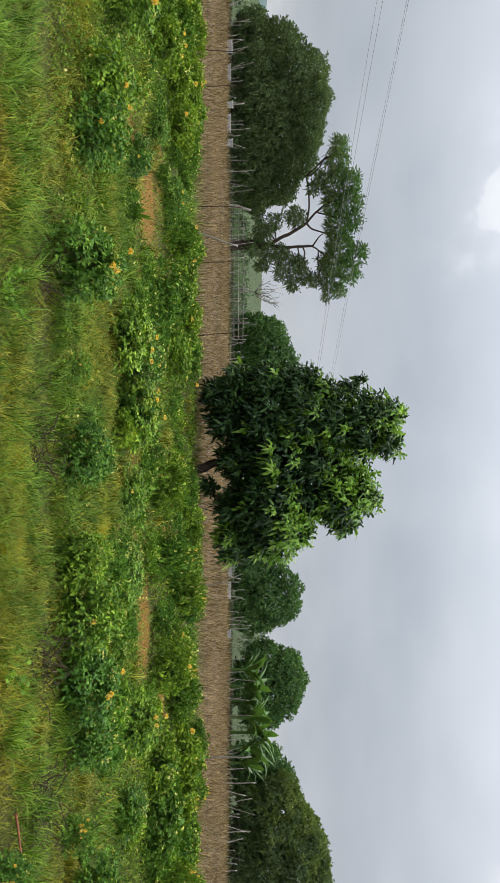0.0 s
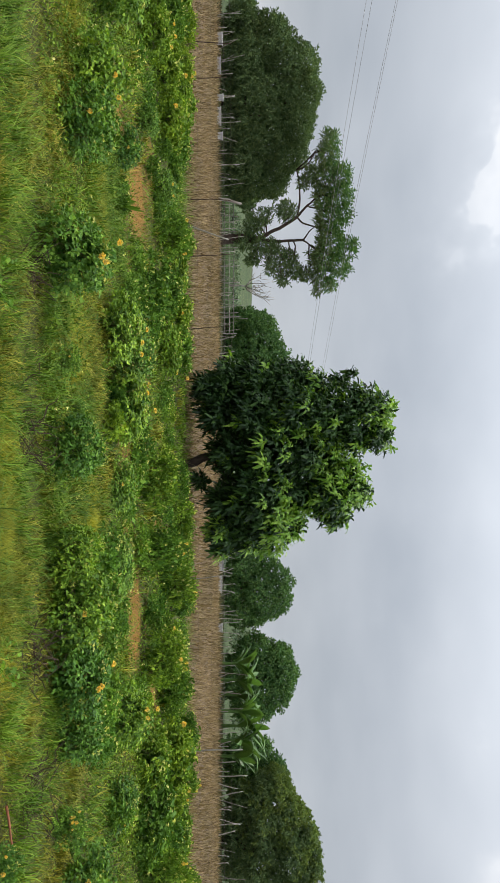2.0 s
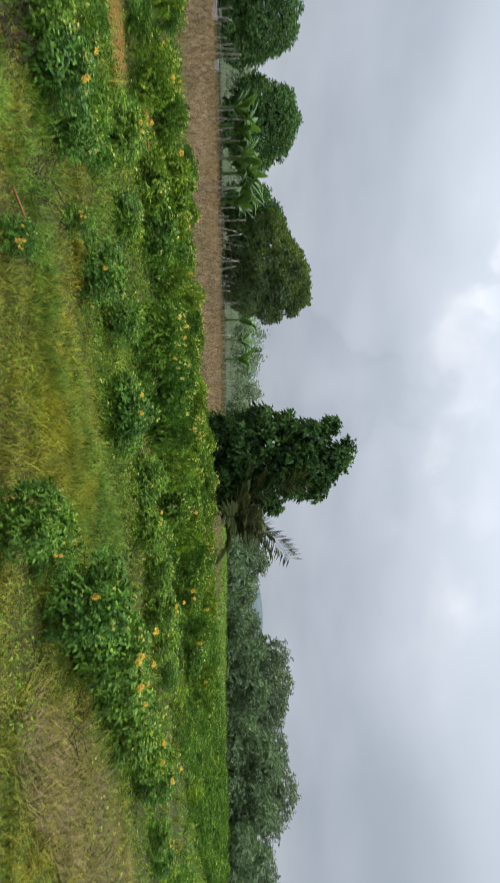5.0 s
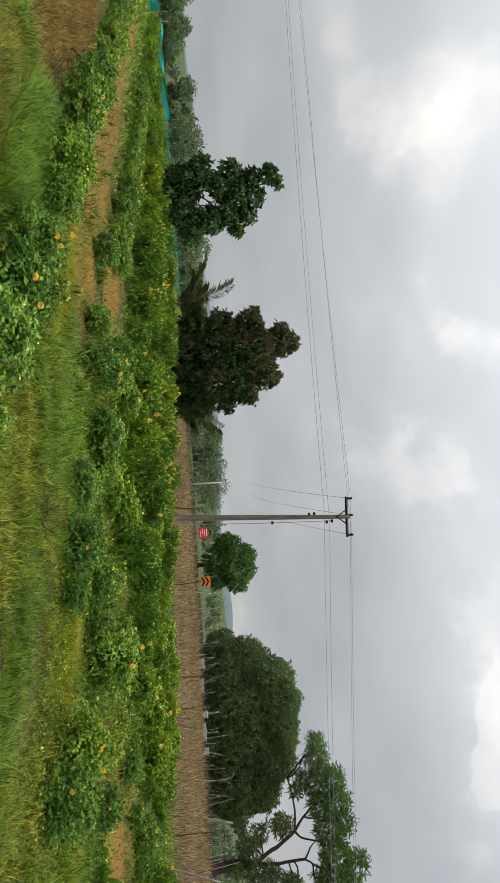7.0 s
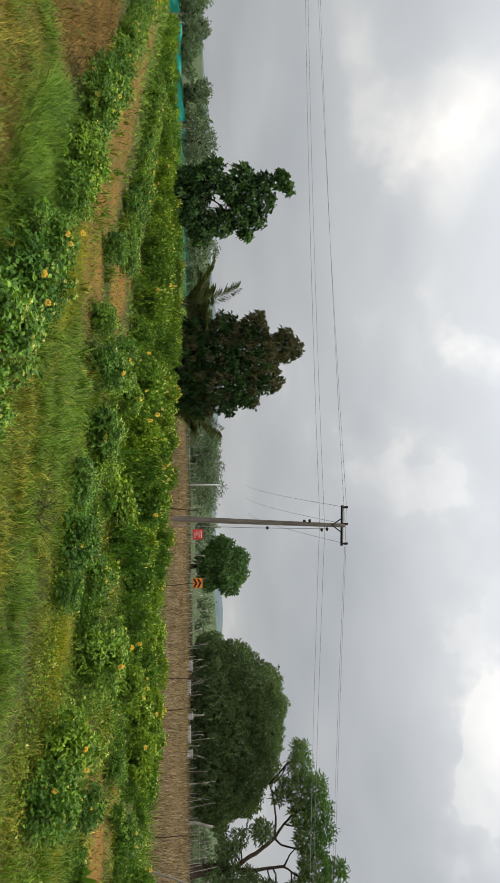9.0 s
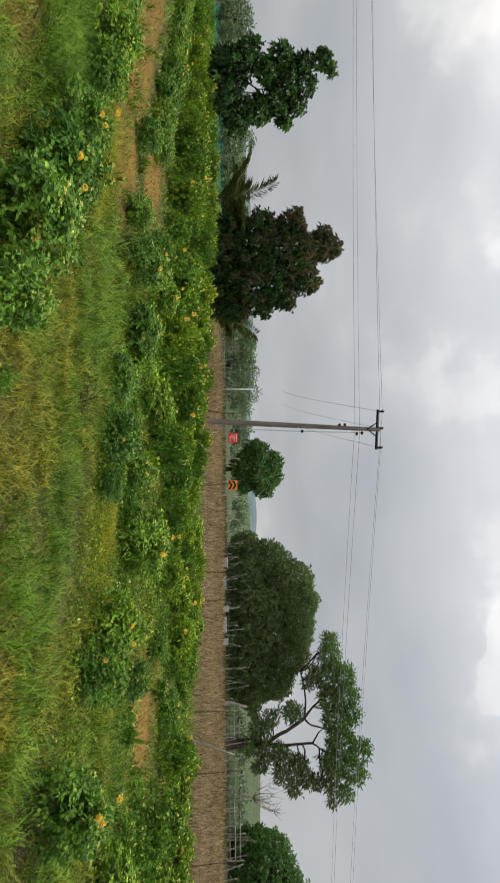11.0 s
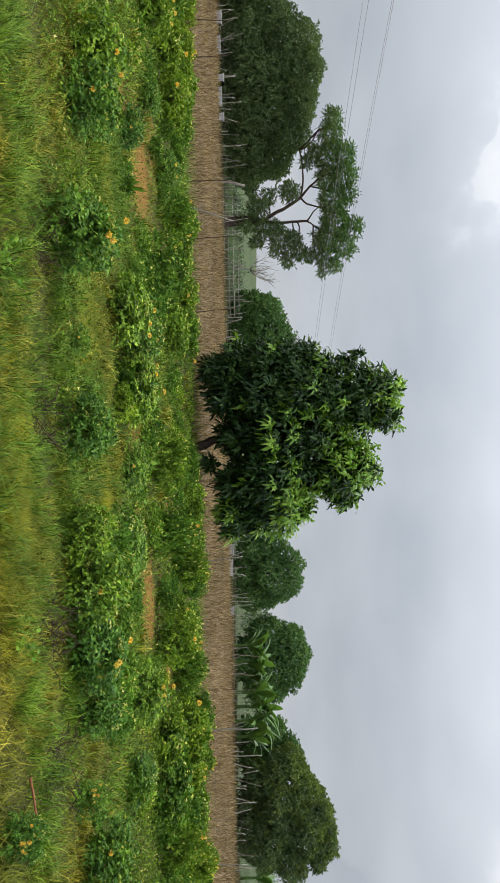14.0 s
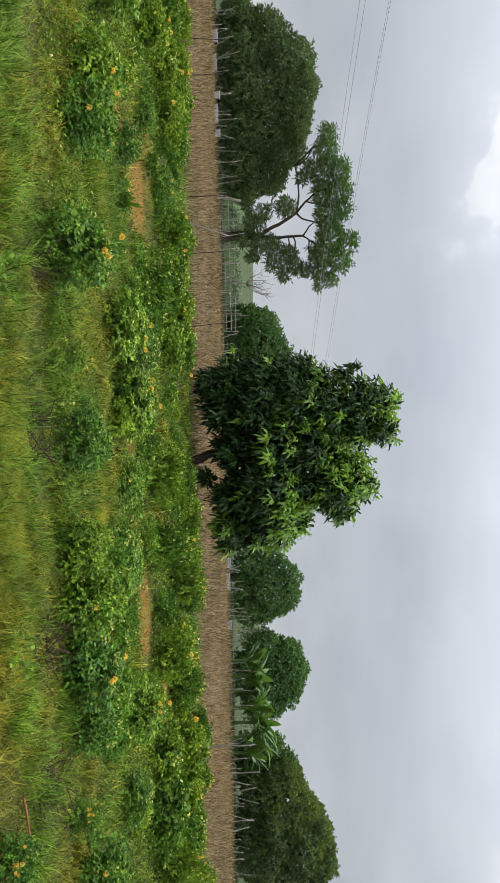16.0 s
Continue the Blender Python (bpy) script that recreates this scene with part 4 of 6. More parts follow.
LEFT_TOP = np.array([(-98, 1.1), (-84, 1.3), (-76, 1.0), (-70, 0.9), (-64, 0.9), (-56, 1.2), (-48, 1.5)])
# On this side the two haze-tinted leaf colours take turns.
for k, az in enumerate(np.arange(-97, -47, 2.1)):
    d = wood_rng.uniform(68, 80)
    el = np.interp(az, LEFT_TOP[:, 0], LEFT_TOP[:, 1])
    wood_tree(az + wood_rng.normal(0, 0.4), d, 1.5 + d * math.tan(radians(el)) * wood_rng.uniform(0.5, 1.15), 3.4, 350 + k, HAZE_LEAF if k % 2 else THIN_HAZE_LEAF, 0.23, 9)


# ---- palms and bananas ----
def frond(length, arch, rng, leaflet=0.6, pairs=60):
    """One feather leaf along +x, arching over."""
    s = np.linspace(0, 1, 14)
    path = np.stack([length * s * (1 - 0.25 * arch * s), 0.05 * np.sin(s * 3) * length, length * (0.75 * s - arch * s ** 2)], 1)
    v0 = tube(path, np.geomspace(0.028, 0.006, 14), 5)
    q = np.linspace(0.14, 0.99, pairs)
    P = np.stack([np.interp(q, s, path[:, i]) for i in range(3)], 1)
    D = unit(np.gradient(P, axis=0))
    out = []
    for sgn in (1, -1):
        side = unit(np.cross(D, np.array([0.15, 0, 1.0]))) * sgn
        w = unit(side * 0.95 + D * 0.6 + rng.normal(0, 0.10, D.shape) + np.array([0, 0, 0.12]))
        out.append(leaves(P, w, leaflet * (0.55 + 0.5 * np.sin(q * np.pi * 0.9)), 0.036, rng, 0.2, 0.14, False))
    return join([v0] + out)


def palm(x, y, seed, count, length, label, stump=0.5, first=0.0, turn=6.283):
    rng = np.random.default_rng(seed)
    thing = tagged(empty("palm", x, y, -0.03), label, "palm")
    part("trunk", mesh_of("trunk", *tube(bent((0, 0, -0.05), (0.05, 0, stump), rng, 0.04, 5), np.linspace(0.2, 0.14, 5), 8), BARK, True), thing)
    for k in range(count):
        arch = rng.uniform(0.15, 0.9)
        me = mesh_of("frond", *frond(length * rng.uniform(0.75, 1.1), arch, rng), PALM_LEAF)
        part("frond", me, thing, "", pose(0.05, 0, stump - 0.05, rng.uniform(-8, 8), -rng.uniform(5, 45), math.degrees(first + turn * k / count) + rng.uniform(-14, 14)))
    return thing


field_palm = palm(19.0, 14.6, 61, 17, 2.7, "bushy young palm with arching fronds beside field tree", 0.5)
for turn, lift, length in ((128, -66, 3.6), (-52, -46, 3.5)):
    part("frond", mesh_of("frond", *frond(length, 0.35, np.random.default_rng(int(turn) + 99)), PALM_LEAF), field_palm, "", pose(0, 0, 0.5, 68 if turn < 0 else -68, lift, turn))
palm(-27.2, 14.1, 62, 12, 2.9, "palm fronds sticking out beside the reddish mango", 0.6)
palm(-24.9, 18.7, 63, 9, 2.3, "small palm with grey drooping fronds at field edge", 0.4)


def banana_leaf(length, rng):
    s = np.linspace(0, 1, 9)
    arch = rng.uniform(0.35, 0.9)
    mid = np.stack([length * s * 0.8, 0 * s, length * (0.9 * s - arch * s ** 2)], 1)
    wd = 0.19 * np.sin(np.clip(s * 1.08 + 0.02, 0, 1) * np.pi) ** 0.6 * rng.uniform(0.85, 1.15)
    wd[0] = 0.02
    drop = wd * rng.uniform(0.1, 0.5)
    l, r = mid + np.stack([0 * s, wd, -drop], 1), mid + np.stack([0 * s, -wd, -drop], 1)
    v = np.concatenate([mid, l, r])
    t = []
    for k in range(8):
        t += [(k, k + 1, 10 + k), (k, 10 + k, 9 + k), (k, 19 + k, k + 1), (k, 18 + k, 19 + k)]
    return v, np.array(t)


def banana(x, y, h, seed):
    rng = np.random.default_rng(seed)
    thing = tagged(empty("banana_plant", x, y, -0.03), "banana plant with broad arching pale green leaves", "banana plant", "banana plants behind the fence")
    part("stem", mesh_of("stem", *tube(bent((0, 0, -0.05), (0.05, 0.05, h * 0.55), rng, 0.04, 5), np.linspace(0.13, 0.07, 5), 8), BANANA_LEAF, True), thing)
    for k in range(15):
        me = mesh_of("leaf", *banana_leaf(h * rng.uniform(0.6, 1.0), rng), BANANA_LEAF, True)
        part("leaf", me, thing, "", pose(0.05, 0.05, h * rng.uniform(0.35, 0.55), 0, -rng.uniform(0, 25), k * 137.5 + rng.uniform(-20, 20)))


for k, (d, az, h) in enumerate(((46, 19.3, 2.5), (46.5, 20.6, 3.0), (47, 21.8, 2.7), (46, 23.0, 3.0), (46.5, 24.1, 3.2), (46, 25.2, 3.0), (46.8, 26.3, 2.4), (62, 35.8, 3.2), (63, 37.5, 3.0), (60, 39.2, 3.0))):
    banana(d * math.sin(radians(az)), d * math.cos(radians(az)), h, 70 + k)


# ---- fences ----
def stick(h, r, rng, bend=0.06, fork=False):
    p = bent((0, 0, -0.15), (rng.normal(0, 0.05), rng.normal(0, 0.05), h), rng, bend, 6)
    pieces = [tube(p, np.linspace(r * 1.15, r * 0.7, 6), 6)]
    if fork:
        a = p[4]
        pieces.append(tube(bent(a, a + np.array([rng.uniform(-0.2, 0.2), 0.05, h * 0.28]), rng, 0.1, 3), np.linspace(r * 0.6, r * 0.4, 3), 5))
    return join(pieces)


def verge():
    """Rough grass and low brush along the foot of the stick fence and the road's edge."""
    rng = np.random.default_rng(80)
    pieces = []
    for shift, n, h0, h1 in ((0.3, 9000, 0.1, 0.3), (0.9, 12000, 0.15, 0.45), (7.2, 9000, 0.12, 0.35)):
        p = along(FENCE_LINE, 0.05, shift)
        p = p[rng.integers(0, len(p), n)] + rng.normal(0, 0.35, (n, 2))
        h = rng.uniform(h0, h1, n) * (0.75 + 0.4 * ripple(p[:, 0], p[:, 1], 0.9, 2))
        a = rng.uniform(0, 2 * np.pi, n)
        side = np.stack([np.cos(a), np.sin(a), 0 * a], 1) * 0.035
        o = np.c_[p[:, 0], p[:, 1] - 43, np.full(n, -0.03)]
        tip = o + np.c_[rng.normal(0, 0.25, (n, 2)) * h[:, None], h]
        pieces.append((np.stack([o - side, o + side, tip], 1).reshape(-1, 3), np.arange(n * 3).reshape(-1, 3)))
    thing = tagged(empty("verge_grass", 0, 43, 0), "rough green grass along the fence and road edge", "grass", kind="stuff")
    part("blades", mesh_of("blades", *join(pieces), VERGE), thing)


verge()


def stick_fence():
    rng = np.random.default_rng(81)
    thing = tagged(empty("stick_fence", 0, 43, 0), "long fence of crooked weathered grey sticks and wire", "fence")
    kinds = [mesh_of("post", *stick(1.0, rng.uniform(0.016, 0.027), rng, 0.018, k % 5 == 0), PALE_WOOD, True) for k in range(9)]
    pts = along(FENCE_LINE, 0.33)
    for x, y in pts:
        if rng.random() < 0.05:
            continue
        h = rng.choice([rng.uniform(0.6, 1.2), rng.uniform(1.1, 1.6), rng.uniform(1.5, 2.0)], p=[0.56, 0.34, 0.10])
        m = pose(x + rng.normal(0, 0.12), y - 43 + rng.normal(0, 0.2), 0, rng.normal(0, 7), rng.normal(0, 11), rng.uniform(0, 360)) @ Matrix.Diagonal((rng.uniform(0.8, 1.5), rng.uniform(0.8, 1.5), h, 1))
        part("post", kinds[rng.integers(9)], thing, "", m)
    for z in (0.45, 0.85):
        p = along(FENCE_LINE, 2.2)
        path = np.c_[p[:, 0], p[:, 1] - 43, z + rng.normal(0, 0.03, len(p))]
        part("wire", mesh_of("wire", *tube(path, np.full(len(path), 0.004), 4), FENCE_WIRE), thing)


stick_fence()


def wire_fence():
    rng = np.random.default_rng(82)
    thing = tagged(empty("wire_fence", 0, 17.7, 0), "thin wire fence on slim stakes along the dry field", "fence")
    spots = [(-17.6, 1.3, 0.022), (-14.2, 1.2, 0.016), (-10.7, 1.25, 0.014), (-9.7, 1.15, 0.013), (-6.4, 1.25, 0.015), (-4.85, 1.3, 0.014), (-2.9, 1.2, 0.013), (3.9, 1.2, 0.013), (8.65, 1.55, 0.02), (12.4, 1.2, 0.016), (15.6, 1.3, 0.018)]
    xs = [s[0] for s in spots]
    for x, h, r in spots:
        part("stake", mesh_of("stake", *stick(h, r, rng, 0.03), PALE_WOOD if x > 3 else DARK_WOOD, True), thing, "", pose(x, rng.normal(0, 0.05), 0, rng.normal(0, 2), rng.normal(0, 2)))
    for z in (0.35, 0.7, 1.05):
        path = np.array([(x, 0, z + (0 if k % 2 == 0 else -0.02)) for k, x in enumerate(xs)])
        part("wire", mesh_of("wire", *tube(path, np.full(len(path), 0.0018), 4), FENCE_WIRE), thing)
    log = tagged(empty("fence_log", -5.6, 17.3, 0), "pale dead trunk leaning by the wire fence", "log")
    part("trunk", mesh_of("trunk", *stick(1.25, 0.028, rng, 0.015), PALE_WOOD, True), log, "", pose(0, 0, 0, 0, 16, 0))
    stub = tagged(empty("fence_log", -15.6, 43.0, 0), "thick pale broken trunk standing in the stick fence", "log")
    part("trunk", mesh_of("trunk", *stick(1.6, 0.11, rng, 0.05), PALE_WOOD, True), stub, "", pose(0, 0, 0, 0, 10, 0))


wire_fence()


def net_fence():
    rng = np.random.default_rng(83)
    thing = tagged(empty("net_fence", -45, 10, 0), "sagging green shade net stretched between bamboo stakes", "fence")
    for a, b in ((1.2, 5.2), (5.6, 11.0), (11.4, 14.6), (17.6, 20.4), (20.6, 24.0)):
        n, m = 15, 6
        s, h = np.meshgrid(np.linspace(0, 1, n), np.linspace(0, 1, m))
        top = 0.55 + 0.2 * rng.random() - 0.12 * np.sin(s * np.pi) + 0.04 * np.sin(s * 23 + a)
        v = np.stack([0.06 * np.sin(s * 17 + h * 3) + 0.05 * rng.normal(size=s.shape), a - 10 + (b - a) * s, 0.08 + h * top], -1).reshape(-1, 3)
        t = []
        for i in range(m - 1):
            for j in range(n - 1):
                p = i * n + j
                t += [(p, p + 1, p + n + 1), (p, p + n + 1, p + n)]
        part("net", mesh_of("net", v, np.array(t), NET_DENSE if a < 8 else NET_THIN, True), thing)
        for y in (a, b):
            part("stake", mesh_of("stake", *stick(1.1, 0.022, rng, 0.03), PALE_WOOD, True), thing, "", pose(0.08, y - 10, 0, rng.normal(0, 2), rng.normal(0, 2)))


net_fence()


def rail_fence():
    """A pale pole fence round the fields beyond the road, seen below the open tree."""
    rng = np.random.default_rng(84)
    a, b = (54 * math.sin(radians(-20)), 54 * math.cos(radians(-20))), (51.5 * math.sin(radians(-9)), 51.5 * math.cos(radians(-9)))
    thing = tagged(empty("rail_fence", *a, 0), "pale weathered pole fence with three rails beyond road", "fence")
    run = np.array([b[0] - a[0], b[1] - a[1]])
    for k in range(9):
        p = run * k / 8
        part("post", mesh_of("post", *stick(rng.uniform(1.2, 1.5), 0.045, rng, 0.03), PALE_WOOD, True), thing, "", pose(p[0], p[1], 0, rng.normal(0, 2), rng.normal(0, 2)))
    for z in (0.25, 0.6, 0.95):
        path = [(run[0] * q, run[1] * q, z + rng.normal(0, 0.02)) for q in np.linspace(0, 1, 9)]
        part("rail", mesh_of("rail", *tube(path, np.full(9, 0.03), 5), PALE_WOOD, True), thing)


rail_fence()


def crop_rows():
    """Rows of low green crops and pale banks on the rise beyond the road."""
    rng = np.random.default_rng(85)
    green, pale = [], []
    for k, r in enumerate(np.arange(58, 100, 2.6)):
        n = 1500
        az = np.radians(rng.uniform(-21, -8, n))
        q = r + rng.normal(0, 0.35, n) + 1.2 * np.sin(az * 40 + k)
        x, y = q * np.sin(az), q * np.cos(az)
        o = np.c_[x, y, rise_of(x, y) - 0.02]
        h = rng.uniform(0.25, 0.6, n) * (0.5 if k % 2 else 1.0)
        a = rng.uniform(0, 6.28, n)
        side = np.c_[np.cos(a), np.sin(a), 0 * a] * 0.09
        (pale if k % 2 else green).append((np.stack([o - side, o + side, o + np.c_[rng.normal(0, 0.1, (n, 2)), h]], 1).reshape(-1, 3), np.arange(n * 3).reshape(-1, 3)))
    thing = tagged(empty("crop_rows", 0, 0, 0), "rows of green crops on the slope beyond the road", "crops", kind="stuff")
    part("plants", mesh_of("plants", *join(green), THIN_HAZE_LEAF), thing)
    part("dry_grass", mesh_of("dry_grass", *join(pale), PALE_GRASS), thing)


crop_rows()


def culvert_wall(az, d, w, h):
    x, y = d * math.sin(radians(az)), d * math.cos(radians(az))
    thing = tagged(empty("culvert_wall", x, y, 0), "low whitewashed concrete wall beside the road", "wall", "culvert walls")
    thing.rotation_euler = (0, 0, -radians(az) * 0.4)
    part("wall", mesh_of("wall", *box(-w / 2, w / 2, -0.12, 0.12, -0.1, h, 0.02), CONCRETE), thing)
    part("coping", mesh_of("coping", *box(-w / 2 - 0.04, w / 2 + 0.04, -0.15, 0.15, h, h + 0.06, 0.015), CONCRETE), thing)


for az, d, w, h in ((-31.3, 47.4, 0.9, 0.34), (-29.6, 47.3, 1.3, 0.22), (-27.4, 47.1, 0.5, 0.36), (-26.1, 47.0, 1.5, 0.2), (-24.7, 46.8, 0.6, 0.3), (11.3, 43.6, 0.9, 0.26), (12.9, 43.4, 1.5, 0.2), (16.5, 43.2, 0.7, 0.24)):
    culvert_wall(az, d, w * 0.7, h)


# ---- road signs ----
def road_sign(name, az, d, size, z, board, label):
    x, y = d * math.sin(radians(az)), d * math.cos(radians(az))
    thing = tagged(empty(name, x, y, 0), label, "road sign")
    thing.rotation_euler = (0, 0, radians(-az))
    part("post", mesh_of("post", *tube([(0, 0.03, -0.1), (0, 0.03, z + size * 0.4)], [0.03, 0.03], 8), POLE_STEEL, True), thing)
    return thing, part("board", mesh_of("board", *box(-size / 2, size / 2, -0.012, 0.012, z - size / 2, z + size / 2, 0.006), board), thing)


sign, face = road_sign("warning_board", -42.15, 47.5, 0.72, 0.95, RED_BOARD, "red board with rows of white marks on a post")
for r, (x0, x1) in enumerate(((-0.26, 0.26), (-0.22, 0.22), (-0.26, 0.08), (-0.15, 0.25))):
    part("bar", mesh_of("bar", *box(x0, x1, -0.022, -0.014, 1.15 - r * 0.15, 1.20 - r * 0.15), WHITE), face)
sign, face = road_sign("chevron_sign", -38.0, 47.5, 0.7, 0.85, ORANGE_BOARD, "orange road bend board with black chevrons")
for dz in (-0.14, 0.14):
    v = np.array([(-0.3, y, z) for y in (-0.022, -0.014) for z in (0.72 + dz, 0.86 + dz)] + [(0.0, y, z) for y in (-0.022, -0.014) for z in (0.90 + dz, 1.04 + dz)] + [(0.3, y, z) for y in (-0.022, -0.014) for z in (0.72 + dz, 0.86 + dz)])
    v[:, 2] -= 0.05
    t = []
    for o in (0, 4):
        t += [(o, o + 4, o + 5), (o, o + 5, o + 1), (o + 2, o + 7, o + 6), (o + 2, o + 3, o + 7), (o + 1, o + 5, o + 7), (o + 1, o + 7, o + 3), (o, o + 6, o + 4), (o, o + 2, o + 6)]
    part("chevron", mesh_of("chevron", v, np.array(t), BLACK), face)


# ---- power line ----
POLE_BASE, POLE_TOP = Vector((-18.45, 19.1, 0)), Vector((-18.1, 19.45, 7.2))


def utility_pole(base, top, label):
    thing = tagged(empty("utility_pole", *base), label, "utility pole")
    d = np.array(top - base)
    side = unit(np.array([0.72, 0.66, -0.06]))
    fwd = unit(np.cross(side, d))
    part("post", mesh_of("post", *tube([-0.3 * unit(d) * 1, d * 0.5, d], [0.125, 0.105, 0.08], 8), POLE_STEEL), thing)
    arm = part("crossarm", mesh_of("crossarm", *tube([d * 0.985 - side * 0.82, d * 0.985, d * 0.985 + side * 0.82], [0.06, 0.06, 0.06], 4), DARK_STEEL), thing)
    low = d * 0.925
    part("bracket", mesh_of("bracket", *tube([low + fwd * 0.1, d * 0.985 - side * 0.3], [0.03, 0.03], 4), DARK_STEEL), thing)
    part("bracket", mesh_of("bracket", *tube([low + fwd * 0.1, d * 0.985 + side * 0.3], [0.03, 0.03], 4), DARK_STEEL), thing)
    for q in (-0.74, -0.05, 0.74):
        p = d * 0.985 + side * q
        prof = np.array([0.02, 0.05, 0.045, 0.06, 0.045, 0.055, 0.03])
        part("insulator", mesh_of("insulator", *tube([p + np.array([0, 0, 0.05 + 0.035 * k]) for k in range(7)], prof, 8), PORCELAIN, True), arm)
    for s, out in ((0.90, 0.16), (0.87, 0.2), (0.80, 0.14), (0.77, 0.12)):
        p = d * s + side * out * (1 if s > 0.85 else -1)
        part("insulator", mesh_of("insulator", *tube([p - side * 0.06, p - side * 0.02, p + side * 0.02, p + side * 0.08], [0.03, 0.06, 0.06, 0.03], 8), PORCELAIN, True), thing)
    part("conduit", mesh_of("conduit", *tube([np.array([0.2, 0.15, -0.1]), d * 0.45 + side * 0.24, d * 0.9 + side * 0.16], [0.015, 0.012, 0.012], 6), WIRE), thing)
    part("clamp", mesh_of("clamp", *box(*np.array([(-0.05, 0.05)] * 3).ravel() + np.repeat(d * 0.56 + side * 0.22, 2), 0.015), DARK_STEEL), thing)
    return thing, side, d


pole, arm_way, pole_d = utility_pole(POLE_BASE, POLE_TOP, "tall weathered utility pole with dark crossarm and insulators")


def line_of(a, b, sag, label, r=0.0075):
    s = np.linspace(0, 1, 26)
    a, b = np.array(a), np.array(b)
    p = a + (b - a) * s[:, None]
    p[:, 2] -= sag * 4 * s * (1 - s)
    v, t = tube(p, np.full(26, r), 4)
    tagged(new("power_line", mesh_of("power_line", v, t, WIRE)), label, "power line", "power lines")


base = np.array(POLE_BASE)
for q, frac, extra in ((-0.74, 1.0, 0.18), (0.74, 1.0, 0.18), (-0.05, 1.0, 0.2), (0.2, 0.9, 0.0), (-0.2, 0.87, 0.0)):
    a = base + pole_d * 0.985 * frac + arm_way * q + np.array([0, 0, extra])
    if q != -0.05:
        high = frac == 1.0
        line_of(a, np.array([9.1, 75.2, 8.4 if high else 7.2]) + np.array([0.9, -0.4, 0]) * q, 0.4, "thin grey power line sagging towards far pole")
        line_of(a, np.array([-62.0, -12.0, 9.1 if high else 8.8]) + np.array([0.6, -0.7, 0]) * q, 0.3, "thin grey power line sagging across the sky")
for q in (-0.74, -0.05, 0.74):
    line_of(base + pole_d * 0.985 + arm_way * q + np.array([0, 0, 0.15]), np.array([-50.0, 50.0, 6.0]) + np.array([0.7, 0.7, 0]) * q * 2, 0.9, "thin branch power line leading into the distance", 0.008)


def plain_post(x, y, h, label):
    thing = tagged(empty("concrete_post", x, y, -0.02), label, "post")
    part("shaft", mesh_of("shaft", *tube([(0, 0, -0.2), (0, 0, h * 0.5), (0.03, 0, h)], [0.07, 0.06, 0.05], 8), CONCRETE, True), thing)


plain_post(-38.0, 36.2, 2.7, "thin pale concrete post by the road")


# ---- marigold shrubs ----
def flower_mesh(seed, size=0.023):
    rng = np.random.default_rng(seed)
    n = 46
    g = np.arange(n)
    z = 1 - 1.5 * (g + 0.5) / n
    a = g * 2.39996
    d = np.stack([np.sqrt(np.maximum(1 - z * z, 0)) * np.cos(a), np.sqrt(np.maximum(1 - z * z, 0)) * np.sin(a), z], 1)
    v, t = leaves(d * size * 0.35, d + rng.normal(0, 0.18, (n, 3)), size * 0.85, size * 0.8, rng, 0.3, 0.05, False)
    return mesh_of("flower", v, t, PETAL)


FLOWERS = [flower_mesh(s) for s in (1, 2, 3)]


def shrub_shape(rng, sprigs, size):
    """Sprig tips over an uneven mound of several domes, in a shrub of that size, and the way out at each."""
    m = 7
    a = np.arange(m) * 2.39996 + rng.uniform(0, 6.28)
    far = np.sqrt((np.arange(m) + 0.3) / m) * 0.62
    domes = np.c_[far * np.cos(a), far * np.sin(a), rng.uniform(0.28, 0.62, m) * (1.05 - 0.55 * far), rng.uniform(0.34, 0.50, m)]
    pick = rng.integers(0, m, sprigs)
    d = unit(rng.normal(0, 1, (sprigs, 3)) + np.array([0, 0, 0.45]))
    at = domes[pick, :3] + d * (domes[pick, 3] * rng.uniform(0.72, 1.08, sprigs))[:, None]
    hidden = (np.linalg.norm(at[:, None] - domes[None, :, :3], axis=2) < 0.7 * domes[None, :, 3]).any(1)
    ok = ~hidden & (at[:, 2] > 0.03)
    return at[ok] * np.array(size), d[ok], domes[:, :3] * np.array(size)


